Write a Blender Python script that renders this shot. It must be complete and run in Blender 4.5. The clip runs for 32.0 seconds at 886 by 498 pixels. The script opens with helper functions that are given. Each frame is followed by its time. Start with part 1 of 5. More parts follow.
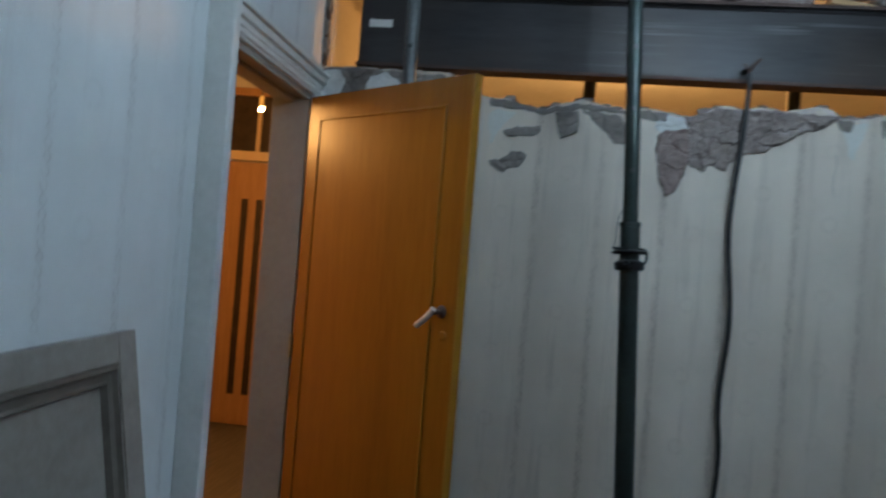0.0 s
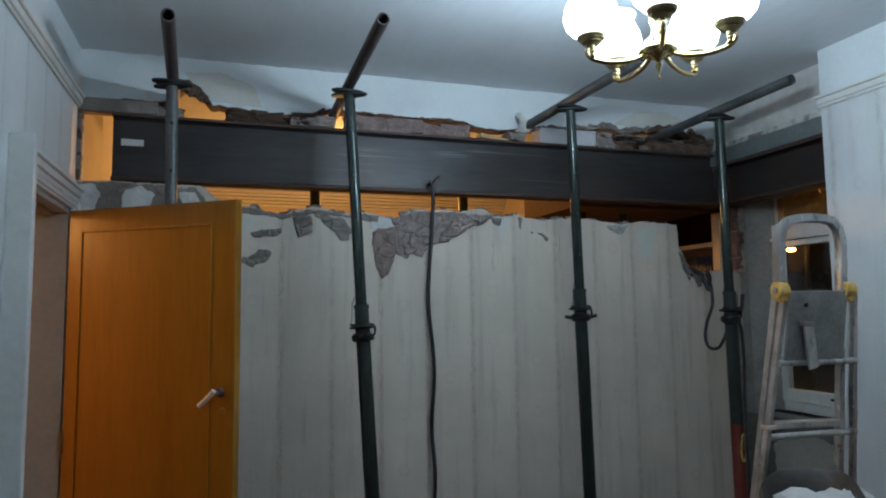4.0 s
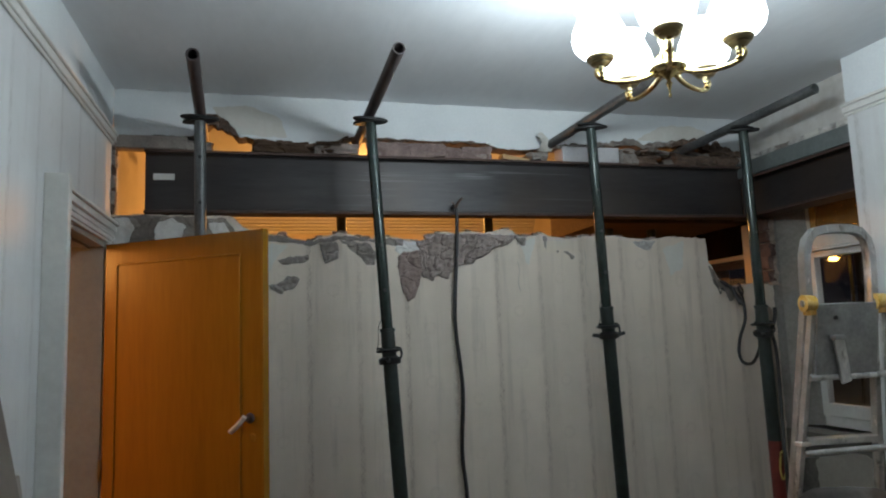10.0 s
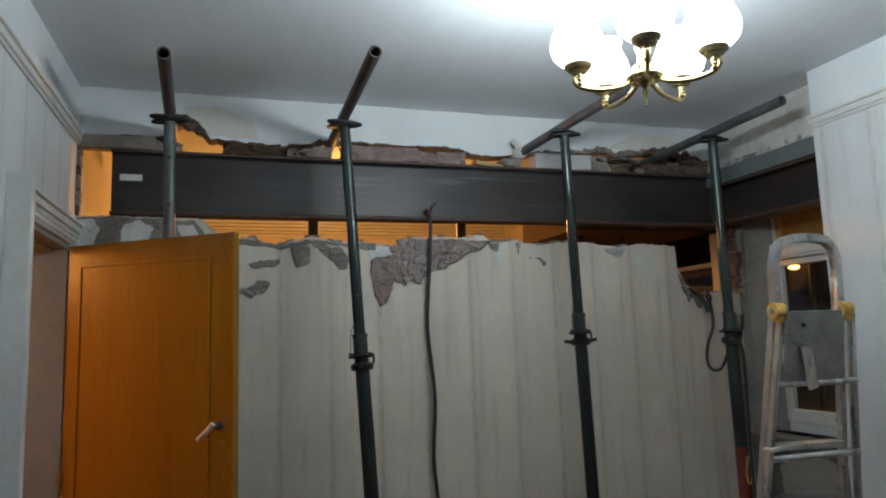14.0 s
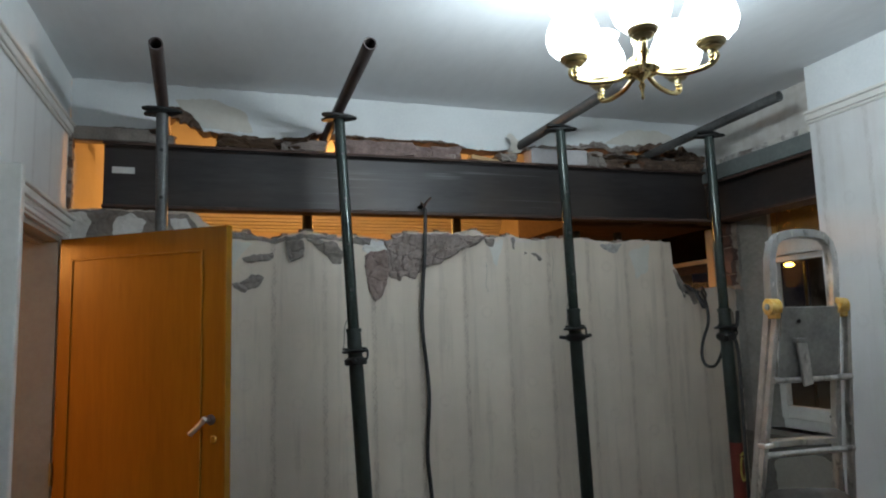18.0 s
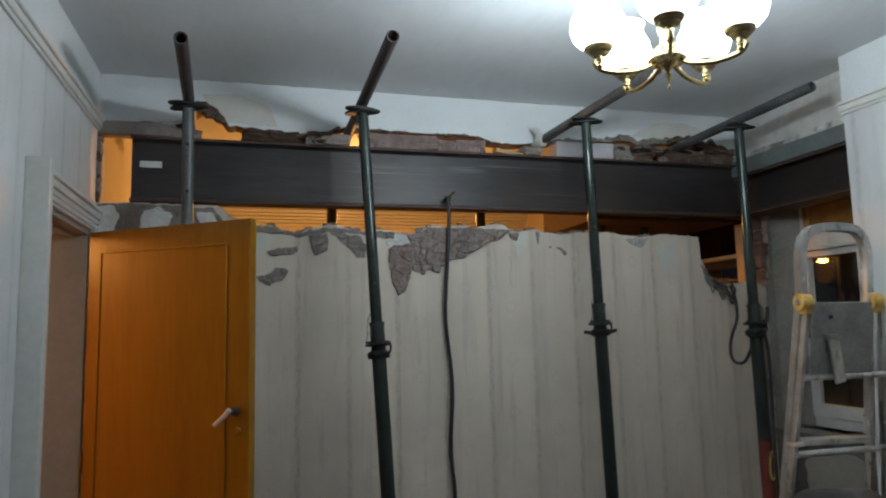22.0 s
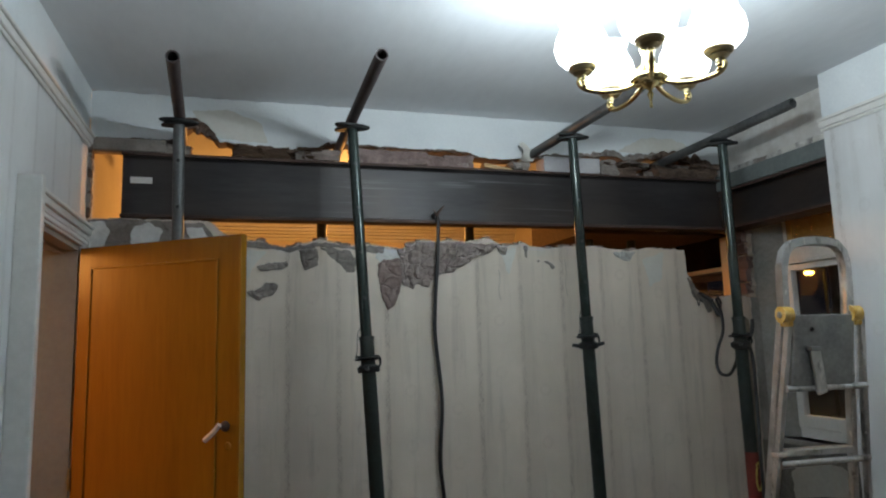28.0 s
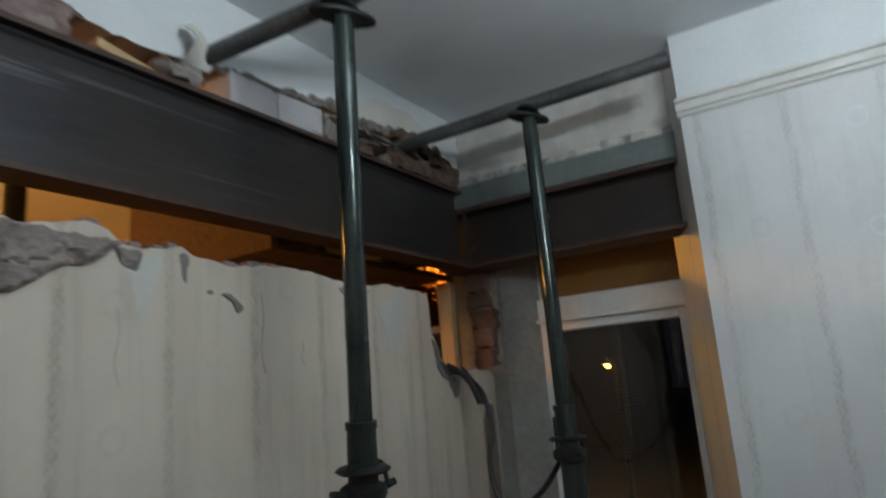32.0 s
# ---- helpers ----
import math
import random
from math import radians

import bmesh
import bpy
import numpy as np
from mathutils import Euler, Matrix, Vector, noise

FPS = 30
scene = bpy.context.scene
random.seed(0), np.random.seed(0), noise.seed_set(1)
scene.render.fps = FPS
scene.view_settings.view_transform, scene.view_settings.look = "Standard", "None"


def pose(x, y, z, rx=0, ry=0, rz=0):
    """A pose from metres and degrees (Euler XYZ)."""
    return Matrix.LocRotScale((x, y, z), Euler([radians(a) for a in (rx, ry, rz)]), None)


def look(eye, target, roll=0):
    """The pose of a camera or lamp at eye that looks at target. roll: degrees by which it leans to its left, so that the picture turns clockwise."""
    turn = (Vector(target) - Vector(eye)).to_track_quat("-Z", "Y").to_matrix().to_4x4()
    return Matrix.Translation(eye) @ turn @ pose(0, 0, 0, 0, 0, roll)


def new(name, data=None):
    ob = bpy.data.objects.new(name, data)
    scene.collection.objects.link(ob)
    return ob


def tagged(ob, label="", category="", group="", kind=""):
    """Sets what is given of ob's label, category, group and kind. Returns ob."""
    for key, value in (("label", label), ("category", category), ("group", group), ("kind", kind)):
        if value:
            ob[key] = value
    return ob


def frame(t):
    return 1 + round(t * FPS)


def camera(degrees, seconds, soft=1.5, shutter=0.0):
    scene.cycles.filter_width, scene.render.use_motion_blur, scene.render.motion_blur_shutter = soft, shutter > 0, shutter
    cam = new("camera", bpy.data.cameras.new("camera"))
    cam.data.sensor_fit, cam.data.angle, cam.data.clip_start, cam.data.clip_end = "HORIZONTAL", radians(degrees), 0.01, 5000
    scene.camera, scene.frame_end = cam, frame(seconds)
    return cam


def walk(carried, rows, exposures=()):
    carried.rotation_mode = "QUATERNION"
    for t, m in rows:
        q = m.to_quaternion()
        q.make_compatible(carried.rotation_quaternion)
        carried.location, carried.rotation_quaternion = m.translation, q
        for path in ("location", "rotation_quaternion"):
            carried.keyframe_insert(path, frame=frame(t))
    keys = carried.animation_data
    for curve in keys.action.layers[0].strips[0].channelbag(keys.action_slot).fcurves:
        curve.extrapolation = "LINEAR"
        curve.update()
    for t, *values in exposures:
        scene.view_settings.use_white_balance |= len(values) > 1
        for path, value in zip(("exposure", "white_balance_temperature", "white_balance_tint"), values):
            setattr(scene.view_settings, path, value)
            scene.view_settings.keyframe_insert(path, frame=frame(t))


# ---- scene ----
import collections

from mathutils import geometry

cam = camera(66.4, 32.0, soft=2.0, shutter=0.9)
PATH = [
    (0, (0.8604, -2.6631, 1.4652), (0.6279, -0.6767, 1.4633), 4.57),
    (0.5, (0.8615, -2.7697, 1.4873), (0.8112, -0.7707, 1.5245), 2.64),
    (1, (0.8062, -2.9001, 1.4768), (1.0716, -0.9199, 1.5691), 2.03),
    (1.5, (0.7550, -3.0333, 1.4797), (1.1690, -1.0790, 1.5760), 0.95),
    (2, (0.7545, -3.1228, 1.4975), (1.2815, -1.1940, 1.5427), 1.21),
    (2.5, (0.7258, -3.2016, 1.5548), (1.2708, -1.2782, 1.6122), 1.79),
    (3, (0.6686, -3.2591, 1.5485), (1.2832, -1.3642, 1.7258), -1.40),
    (3.5, (0.6372, -3.2968, 1.5579), (1.2571, -1.4041, 1.7403), -0.61),
    (5.5, (0.6666, -3.3520, 1.5735), (1.2120, -1.4360, 1.7508), -2.31),
    (6, (0.6665, -3.3587, 1.5772), (1.1802, -1.4349, 1.7649), -1.95),
    (6.5, (0.6678, -3.3656, 1.5724), (1.1817, -1.4431, 1.7720), -1.93),
    (7, (0.6689, -3.3726, 1.5766), (1.1857, -1.4515, 1.7824), -2.03),
    (7.5, (0.6732, -3.3705, 1.5738), (1.1853, -1.4484, 1.7819), -2.11),
    (8, (0.6785, -3.3710, 1.5765), (1.1943, -1.4536, 1.8160), -1.99),
    (8.5, (0.6737, -3.3770, 1.5759), (1.1904, -1.4610, 1.8247), -1.83),
    (9, (0.6766, -3.3756, 1.5760), (1.1888, -1.4575, 1.8185), -2.21),
    (9.5, (0.6794, -3.3695, 1.5766), (1.1907, -1.4518, 1.8233), -2.44),
    (10, (0.6820, -3.3600, 1.5723), (1.1924, -1.4415, 1.8146), -2.15),
    (10.5, (0.6817, -3.3556, 1.5727), (1.2059, -1.4396, 1.8050), -1.87),
    (11, (0.6811, -3.3472, 1.5684), (1.2004, -1.4324, 1.8211), -1.42),
    (11.5, (0.6805, -3.3451, 1.5723), (1.2266, -1.4396, 1.8387), -1.29),
    (12, (0.6716, -3.3370, 1.5700), (1.2662, -1.4427, 1.8105), -1.19),
    (12.5, (0.6670, -3.3317, 1.5734), (1.3044, -1.4500, 1.8040), -1.51),
    (13, (0.6650, -3.3325, 1.5754), (1.3067, -1.4536, 1.8170), -1.83),
    (13.5, (0.6603, -3.3377, 1.5753), (1.2801, -1.4524, 1.8233), -1.77),
    (14, (0.6645, -3.3405, 1.5751), (1.2634, -1.4494, 1.8294), -1.94),
    (14.5, (0.6680, -3.3390, 1.5760), (1.2566, -1.4444, 1.8287), -1.92),
    (16.5, (0.6749, -3.3366, 1.5728), (1.2714, -1.4428, 1.8125), -1.90),
    (17, (0.6779, -3.3326, 1.5739), (1.2785, -1.4401, 1.8142), -1.82),
    (17.5, (0.6769, -3.3272, 1.5706), (1.2823, -1.4366, 1.8137), -1.63),
    (18, (0.6755, -3.3248, 1.5699), (1.2856, -1.4356, 1.8130), -1.73),
    (18.5, (0.6761, -3.3215, 1.5696), (1.2916, -1.4341, 1.8119), -1.68),
    (19, (0.6826, -3.3138, 1.5659), (1.2922, -1.4213, 1.7824), -1.95),
    (19.5, (0.6807, -3.3124, 1.5671), (1.2854, -1.4175, 1.7757), -1.58),
    (20, (0.6827, -3.3170, 1.5648), (1.2818, -1.4205, 1.7752), -1.71),
    (20.5, (0.6901, -3.3194, 1.5684), (1.3017, -1.4269, 1.7795), -1.55),
    (21, (0.6928, -3.3191, 1.5661), (1.2984, -1.4251, 1.7806), -1.45),
    (21.5, (0.6920, -3.3207, 1.5662), (1.2595, -1.4178, 1.8045), -1.20),
    (22, (0.6912, -3.3152, 1.5642), (1.2275, -1.4024, 1.7956), -1.35),
    (22.5, (0.6913, -3.3092, 1.5629), (1.1996, -1.3869, 1.7786), -1.37),
    (23, (0.6938, -3.3070, 1.5617), (1.2356, -1.3930, 1.7696), -1.29),
    (23.5, (0.6908, -3.3051, 1.5605), (1.2327, -1.3906, 1.7632), -1.24),
    (24, (0.6895, -3.3073, 1.5612), (1.2422, -1.3962, 1.7664), -1.23),
    (24.5, (0.6910, -3.3089, 1.5639), (1.2552, -1.4015, 1.7714), -1.21),
    (25, (0.6904, -3.3115, 1.5600), (1.2621, -1.4068, 1.7730), -1.20),
    (25.5, (0.6901, -3.3070, 1.5616), (1.2703, -1.4049, 1.7740), -1.40),
    (27.5, (0.6885, -3.3398, 1.5638), (1.2550, -1.4418, 1.8407), -1.91),
    (28, (0.6870, -3.3474, 1.5658), (1.2511, -1.4476, 1.8353), -1.65),
    (28.2, (0.6885, -3.3323, 1.5789), (1.2936, -1.4424, 1.8286), -0.68),
    (28.3, (0.6938, -3.3331, 1.5991), (1.3504, -1.4633, 1.8689), 0.09),
    (28.6, (0.7399, -3.3114, 1.5857), (1.5506, -1.5152, 1.9271), 0.86),
    (28.7, (0.7563, -3.3232, 1.5844), (1.5729, -1.5285, 1.9196), 2.52),
    (29, (0.7943, -3.1980, 1.5517), (1.7316, -1.4541, 1.8352), 0.78),
    (29.2, (0.8336, -3.1255, 1.5691), (1.7743, -1.3883, 1.8808), 0.01),
    (29.3, (0.8313, -3.0521, 1.5531), (1.7947, -1.3357, 1.9075), -0.41),
    (29.5, (0.8572, -2.9192, 1.5300), (1.9135, -1.2837, 1.9800), 0.57),
    (29.7, (0.8612, -2.7444, 1.5659), (2.0641, -1.1910, 1.9404), -0.31),
    (29.8, (0.8786, -2.6530, 1.5663), (2.1099, -1.1152, 1.9111), -0.17),
    (30, (0.9339, -2.5239, 1.5244), (2.1823, -1.0232, 1.9595), -0.74),
    (30.5, (1.0331, -2.2356, 1.5688), (2.2903, -0.7275, 1.9502), 0.27),
    (31, (1.0058, -1.8658, 1.5460), (2.5263, -0.6473, 1.9970), -2.05),
    (31.2, (1.0147, -1.7266, 1.5599), (2.5813, -0.5558, 1.9787), -2.27),
    (31.6, (1.0770, -1.4681, 1.6283), (2.6679, -0.3649, 2.1303), -3.77),
    (32, (1.1724, -1.2931, 1.7079), (2.8390, -0.2674, 2.1204), -4.67),
]
EXPOSURES = [(0.0, -0.10, 5350, 2), (2.2, -0.28, 5420, 3), (3.0, -0.20, 5400, 3), (3.5, -0.18, 5500, 3), (5.5, -0.15, 5850, 4), (6.5, -0.12, 5950, 5), (8.5, -0.08, 6450, 7), (28.0, -0.08, 6450, 7), (29.0, -0.18, 6550, 9), (30.0, -0.20, 6450, 10), (31.0, -0.30, 6600, 9), (32.0, -0.18, 6450, 7)]
walk(cam, [(t, look(eye, target, roll)) for t, eye, target, roll in PATH], EXPOSURES)

# ---- world and lights ----
world = bpy.data.worlds.new("night")
world.use_nodes = True
scene.world = world
wn = world.node_tree.nodes
wn["Background"].inputs[0].default_value = (0.010, 0.010, 0.014, 1)
wn["Background"].inputs[1].default_value = 0.35


def lamp(name, place, watts, colour, radius):
    data = bpy.data.lights.new(name, "POINT")
    data.energy, data.color, data.shadow_soft_size = watts, colour, radius
    ob = new(name, data)
    ob.location = place
    return ob


WARM = (1.0, 0.43, 0.10)
COOL = (0.84, 0.94, 1.0)
SHADE_GLOW = 9.2
BULB_WATTS = 12.0

# ---- materials ----


def material(name, rough=0.6, metal=0.0):
    m = bpy.data.materials.new(name)
    m.use_nodes = True
    b = m.node_tree.nodes["Principled BSDF"]
    b.inputs["Roughness"].default_value, b.inputs["Metallic"].default_value = rough, metal
    return m, m.node_tree, b


def node(tree, kind, **values):
    n = tree.nodes.new(kind)
    for k, v in values.items():
        if k in n.inputs.keys():
            n.inputs[k].default_value = v
    return n


def ramp(tree, source, stops):
    n = tree.nodes.new("ShaderNodeValToRGB")
    while len(n.color_ramp.elements) < len(stops):
        n.color_ramp.elements.new(0.5)
    for e, (p, c) in zip(n.color_ramp.elements, stops):
        e.position, e.color = p, (*c, 1) if len(c) == 3 else c
    tree.links.new(source, n.inputs[0])
    return n.outputs[0]


def noise_of(tree, scale, detail=4.0, rough=0.55, stretch=(1, 1, 1)):
    g = tree.nodes.new("ShaderNodeNewGeometry")
    mp = tree.nodes.new("ShaderNodeMapping")
    mp.inputs["Scale"].default_value = stretch
    tree.links.new(g.outputs["Position"], mp.inputs["Vector"])
    n = node(tree, "ShaderNodeTexNoise", Scale=scale, Detail=detail, Roughness=rough)
    tree.links.new(mp.outputs[0], n.inputs["Vector"])
    return n.outputs["Fac"]


def math_node(tree, op, a, b=0.0, clamp=False):
    n = tree.nodes.new("ShaderNodeMath")
    n.operation, n.use_clamp = op, clamp
    for i, v in enumerate((a, b)):
        if isinstance(v, (int, float)):
            n.inputs[i].default_value = v
        else:
            tree.links.new(v, n.inputs[i])
    return n.outputs[0]


def mix(tree, fac, a, b):
    n = tree.nodes.new("ShaderNodeMix")
    n.data_type = "RGBA"
    for slot, v in ((0, fac), (6, a), (7, b)):
        if isinstance(v, (int, float)):
            n.inputs[slot].default_value = v
        elif isinstance(v, tuple):
            n.inputs[slot].default_value = (*v, 1)
        else:
            tree.links.new(v, n.inputs[slot])
    return n.outputs[2]


def bump(tree, b, height, strength=0.3, distance=0.005):
    n = node(tree, "ShaderNodeBump", Strength=strength, Distance=distance)
    tree.links.new(height, n.inputs["Height"])
    tree.links.new(n.outputs[0], b.inputs["Normal"])


def mottled(name, dark, light, scale=6.0, rough=0.7, metal=0.0, grain=60.0, relief=0.25, distance=0.004, stretch=(1, 1, 1), rough_span=0.15):
    """A surface that varies at two scales, with fine relief."""
    m, t, b = material(name, rough, metal)
    big, fine = noise_of(t, scale, 4, 0.6, stretch), noise_of(t, grain, 3, 0.6, stretch)
    both = math_node(t, "ADD", math_node(t, "MULTIPLY", big, 0.65), math_node(t, "MULTIPLY", fine, 0.35))
    t.links.new(ramp(t, both, [(0.33, dark), (0.67, light)]), b.inputs["Base Color"])
    t.links.new(math_node(t, "ADD", math_node(t, "MULTIPLY", big, rough_span), rough - rough_span / 2), b.inputs["Roughness"])
    bump(t, b, both, relief, distance)
    return m


def wallpaper(name, base, stripe, speck, dirt=0.52):
    """Embossed paper: a plaited line every quarter metre, faint rings between, soft bands of painted relief shading,
    and stains.
    """
    m, t, b = material(name, 0.56)
    g = t.nodes.new("ShaderNodeNewGeometry")
    s = t.nodes.new("ShaderNodeSeparateXYZ")
    t.links.new(g.outputs["Position"], s.inputs[0])
    wob = noise_of(t, 5.0, 3, 0.6, (0.3, 0.3, 1.0))
    straight = math_node(t, "ADD", math_node(t, "ADD", s.outputs[0], s.outputs[1]), 8.0 * 0.243 - 1.86 + 0.1215)
    along = math_node(t, "ADD", straight, math_node(t, "MULTIPLY", math_node(t, "SUBTRACT", wob, 0.5), 0.022))
    phase = math_node(t, "FRACT", math_node(t, "DIVIDE", along, 0.243))

    def near(c, w):
        off = math_node(t, "ABSOLUTE", math_node(t, "SUBTRACT", phase, c))
        return math_node(t, "SUBTRACT", 1.0, math_node(t, "DIVIDE", off, w), True)

    broken = ramp(t, noise_of(t, 40.0, 4, 0.7, (1.4, 1.4, 0.55)), [(0.36, (0.12, 0.12, 0.12)), (0.62, (1, 1, 1))])
    faded = ramp(t, noise_of(t, 3.0, 2, 0.5), [(0.35, (0.45, 0.45, 0.45)), (0.60, (1, 1, 1))])
    off = math_node(t, "MULTIPLY", math_node(t, "SUBTRACT", phase, 0.52), 0.243)
    twist = math_node(t, "MULTIPLY", math_node(t, "SINE", math_node(t, "MULTIPLY", s.outputs[2], 2 * math.pi / 0.052)), 0.0085)

    def strand(op):
        d = math_node(t, "ABSOLUTE", math_node(t, op, off, twist))
        return math_node(t, "SUBTRACT", 1.0, math_node(t, "DIVIDE", d, 0.0055), True)

    line = math_node(t, "MAXIMUM", strand("SUBTRACT"), strand("ADD"))
    line = math_node(t, "MAXIMUM", line, math_node(t, "MULTIPLY", near(0.52, 0.085), 0.55))
    line = math_node(t, "MULTIPLY", math_node(t, "MULTIPLY", line, broken), faded)
    # Soft vertical shading of the paper's uneven relief, put into its colour.
    band = math_node(t, "MULTIPLY", near(0.62, 0.24), 0.30)
    sag_shade = ramp(t, noise_of(t, 2.2, 3, 0.55, (2.4, 2.4, 0.10)), [(0.38, (0, 0, 0)), (0.64, (1, 1, 1))])
    blotch = noise_of(t, 2.0, 5, 0.62)
    fine = noise_of(t, 120.0, 3, 0.6)
    col = ramp(t, blotch, [(0.36, tuple(0.86 * c for c in base)), (0.64, base)])
    col = mix(t, math_node(t, "MULTIPLY", sag_shade, 0.22), col, stripe)
    col = mix(t, band, col, stripe)
    col = mix(t, math_node(t, "MULTIPLY", line, 0.88), col, speck)
    streak = ramp(t, noise_of(t, 4.5, 5, 0.6, (3, 3, 0.25)), [(0.54, (0, 0, 0)), (0.74, (1, 1, 1))])
    col = mix(t, math_node(t, "MULTIPLY", streak, dirt), col, (0.34, 0.29, 0.25))
    across = math_node(t, "SUBTRACT", math_node(t, "FRACT", math_node(t, "ADD", math_node(t, "DIVIDE", straight, 0.243), 0.5)), 0.5)
    across = math_node(t, "MULTIPLY", across, 0.243)
    row = math_node(t, "MULTIPLY", math_node(t, "FLOOR", math_node(t, "ADD", math_node(t, "DIVIDE", straight, 0.243), 0.5)), 0.37)
    height = math_node(t, "SUBTRACT", math_node(t, "FRACT", math_node(t, "ADD", math_node(t, "DIVIDE", s.outputs[2], 0.27), row)), 0.5)
    height = math_node(t, "MULTIPLY", height, 0.27)
    far = math_node(t, "SQRT", math_node(t, "ADD", math_node(t, "MULTIPLY", across, across), math_node(t, "MULTIPLY", height, height)))
    ring = math_node(t, "SUBTRACT", 1.0, math_node(t, "DIVIDE", math_node(t, "ABSOLUTE", math_node(t, "SUBTRACT", far, 0.026)), 0.011), True)
    ring = math_node(t, "MULTIPLY", math_node(t, "MULTIPLY", ring, broken), faded)
    col = mix(t, math_node(t, "MULTIPLY", ring, 0.17), col, speck)
    t.links.new(col, b.inputs["Base Color"])
    relief = math_node(t, "ADD", math_node(t, "MULTIPLY", line, 0.6), math_node(t, "MULTIPLY", fine, 0.4))
    relief = math_node(t, "ADD", relief, math_node(t, "MULTIPLY", ring, 0.3))
    relief = math_node(t, "ADD", relief, math_node(t, "MULTIPLY", noise_of(t, 9.0, 3, 0.5, (1.5, 1.5, 0.3)), 1.6))
    bump(t, b, relief, 0.35, 0.004)
    return m


def beam_steel(name):
    """Dark primed steel with pale scrapes along it."""
    m, t, b = material(name, 0.40, 0.35)
    big, fine = noise_of(t, 2.5, 4, 0.6, (0.35, 1, 3)), noise_of(t, 25, 3, 0.6, (0.35, 1, 3))
    both = math_node(t, "ADD", math_node(t, "MULTIPLY", big, 0.65), math_node(t, "MULTIPLY", fine, 0.35))
    col = ramp(t, both, [(0.33, (0.022, 0.020, 0.021)), (0.67, (0.052, 0.047, 0.049))])
    brown = ramp(t, noise_of(t, 1.3, 3, 0.5, (0.8, 1, 1)), [(0.46, (0, 0, 0)), (0.62, (1, 1, 1))])
    col = mix(t, math_node(t, "MULTIPLY", brown, 0.6), col, (0.060, 0.044, 0.035))
    scrape = ramp(t, noise_of(t, 26.0, 2, 0.5, (0.05, 1, 2.2)), [(0.62, (0, 0, 0)), (0.68, (1, 1, 1))])
    where = ramp(t, noise_of(t, 1.1, 3, 0.5, (1, 1, 2)), [(0.50, (0, 0, 0)), (0.62, (1, 1, 1))])
    col = mix(t, math_node(t, "MULTIPLY", math_node(t, "MULTIPLY", scrape, where), 0.20), col, (0.34, 0.34, 0.35))
    t.links.new(col, b.inputs["Base Color"])
    t.links.new(math_node(t, "ADD", math_node(t, "MULTIPLY", big, 0.2), 0.32), b.inputs["Roughness"])
    bump(t, b, both, 0.10, 0.003)
    return m


def wood(name, dark, light, grain_axis=(14, 14, 0.7), rough=0.35, coat=0.0, scale=4.0):
    m, t, b = material(name, rough)
    n = noise_of(t, scale, 6, 0.65, grain_axis)
    f = noise_of(t, 30.0, 3, 0.6, grain_axis)
    both = math_node(t, "ADD", math_node(t, "MULTIPLY", n, 0.7), math_node(t, "MULTIPLY", f, 0.3))
    t.links.new(ramp(t, both, [(0.30, dark), (0.70, light)]), b.inputs["Base Color"])
    b.inputs["Coat Weight"].default_value = coat
    b.inputs["Specular IOR Level"].default_value = 0.35
    b.inputs["Coat Roughness"].default_value = 0.22
    bump(t, b, both, 0.12, 0.002)
    return m


def spattered(name):
    """Dull aluminium with specks and runs of white paint."""
    m, t, b = material(name, 0.32, 0.85)
    big, fine = noise_of(t, 8.0, 4, 0.6), noise_of(t, 70.0, 3, 0.6, (1, 1, 0.5))
    col = ramp(t, big, [(0.35, (0.42, 0.42, 0.41)), (0.65, (0.66, 0.66, 0.65))])
    dirt = ramp(t, noise_of(t, 22.0, 4, 0.6, (1, 1, 0.4)), [(0.56, (0, 0, 0)), (0.66, (1, 1, 1))])
    speck = ramp(t, math_node(t, "ADD", math_node(t, "MULTIPLY", fine, 0.6), math_node(t, "MULTIPLY", big, 0.4)), [(0.56, (0, 0, 0)), (0.60, (1, 1, 1))])
    col = mix(t, math_node(t, "MULTIPLY", dirt, 0.65), col, (0.10, 0.095, 0.09))
    t.links.new(mix(t, speck, col, (0.70, 0.69, 0.66)), b.inputs["Base Color"])
    t.links.new(math_node(t, "SUBTRACT", 0.85, math_node(t, "MULTIPLY", speck, 0.85)), b.inputs["Metallic"])
    t.links.new(math_node(t, "ADD", math_node(t, "MULTIPLY", speck, 0.35), 0.30), b.inputs["Roughness"])
    bump(t, b, speck, 0.3, 0.002)
    return m


def brick_material(name, dark, light):
    m, t, b = material(name, 0.9)
    oi = t.nodes.new("ShaderNodeObjectInfo")
    n = noise_of(t, 25.0, 5, 0.7)
    v = math_node(t, "ADD", math_node(t, "MULTIPLY", n, 0.7), math_node(t, "MULTIPLY", oi.outputs["Random"], 0.3))
    t.links.new(ramp(t, v, [(0.25, dark), (0.75, light)]), b.inputs["Base Color"])
    bump(t, b, n, 0.7, 0.006)
    return m


def glass(name, tint=(1, 1, 1), rough=0.02, pattern=0.0, cells=85.0):
    m, t, b = material(name, rough)
    b.inputs["Base Color"].default_value = (*tint, 1)
    b.inputs["Transmission Weight"].default_value = 1.0
    b.inputs["IOR"].default_value = 1.45
    if pattern:
        g = t.nodes.new("ShaderNodeNewGeometry")
        v = node(t, "ShaderNodeTexVoronoi", Scale=cells)
        t.links.new(g.outputs["Position"], v.inputs["Vector"])
        bump(t, b, v.outputs["Distance"], pattern, 0.01)
    return m


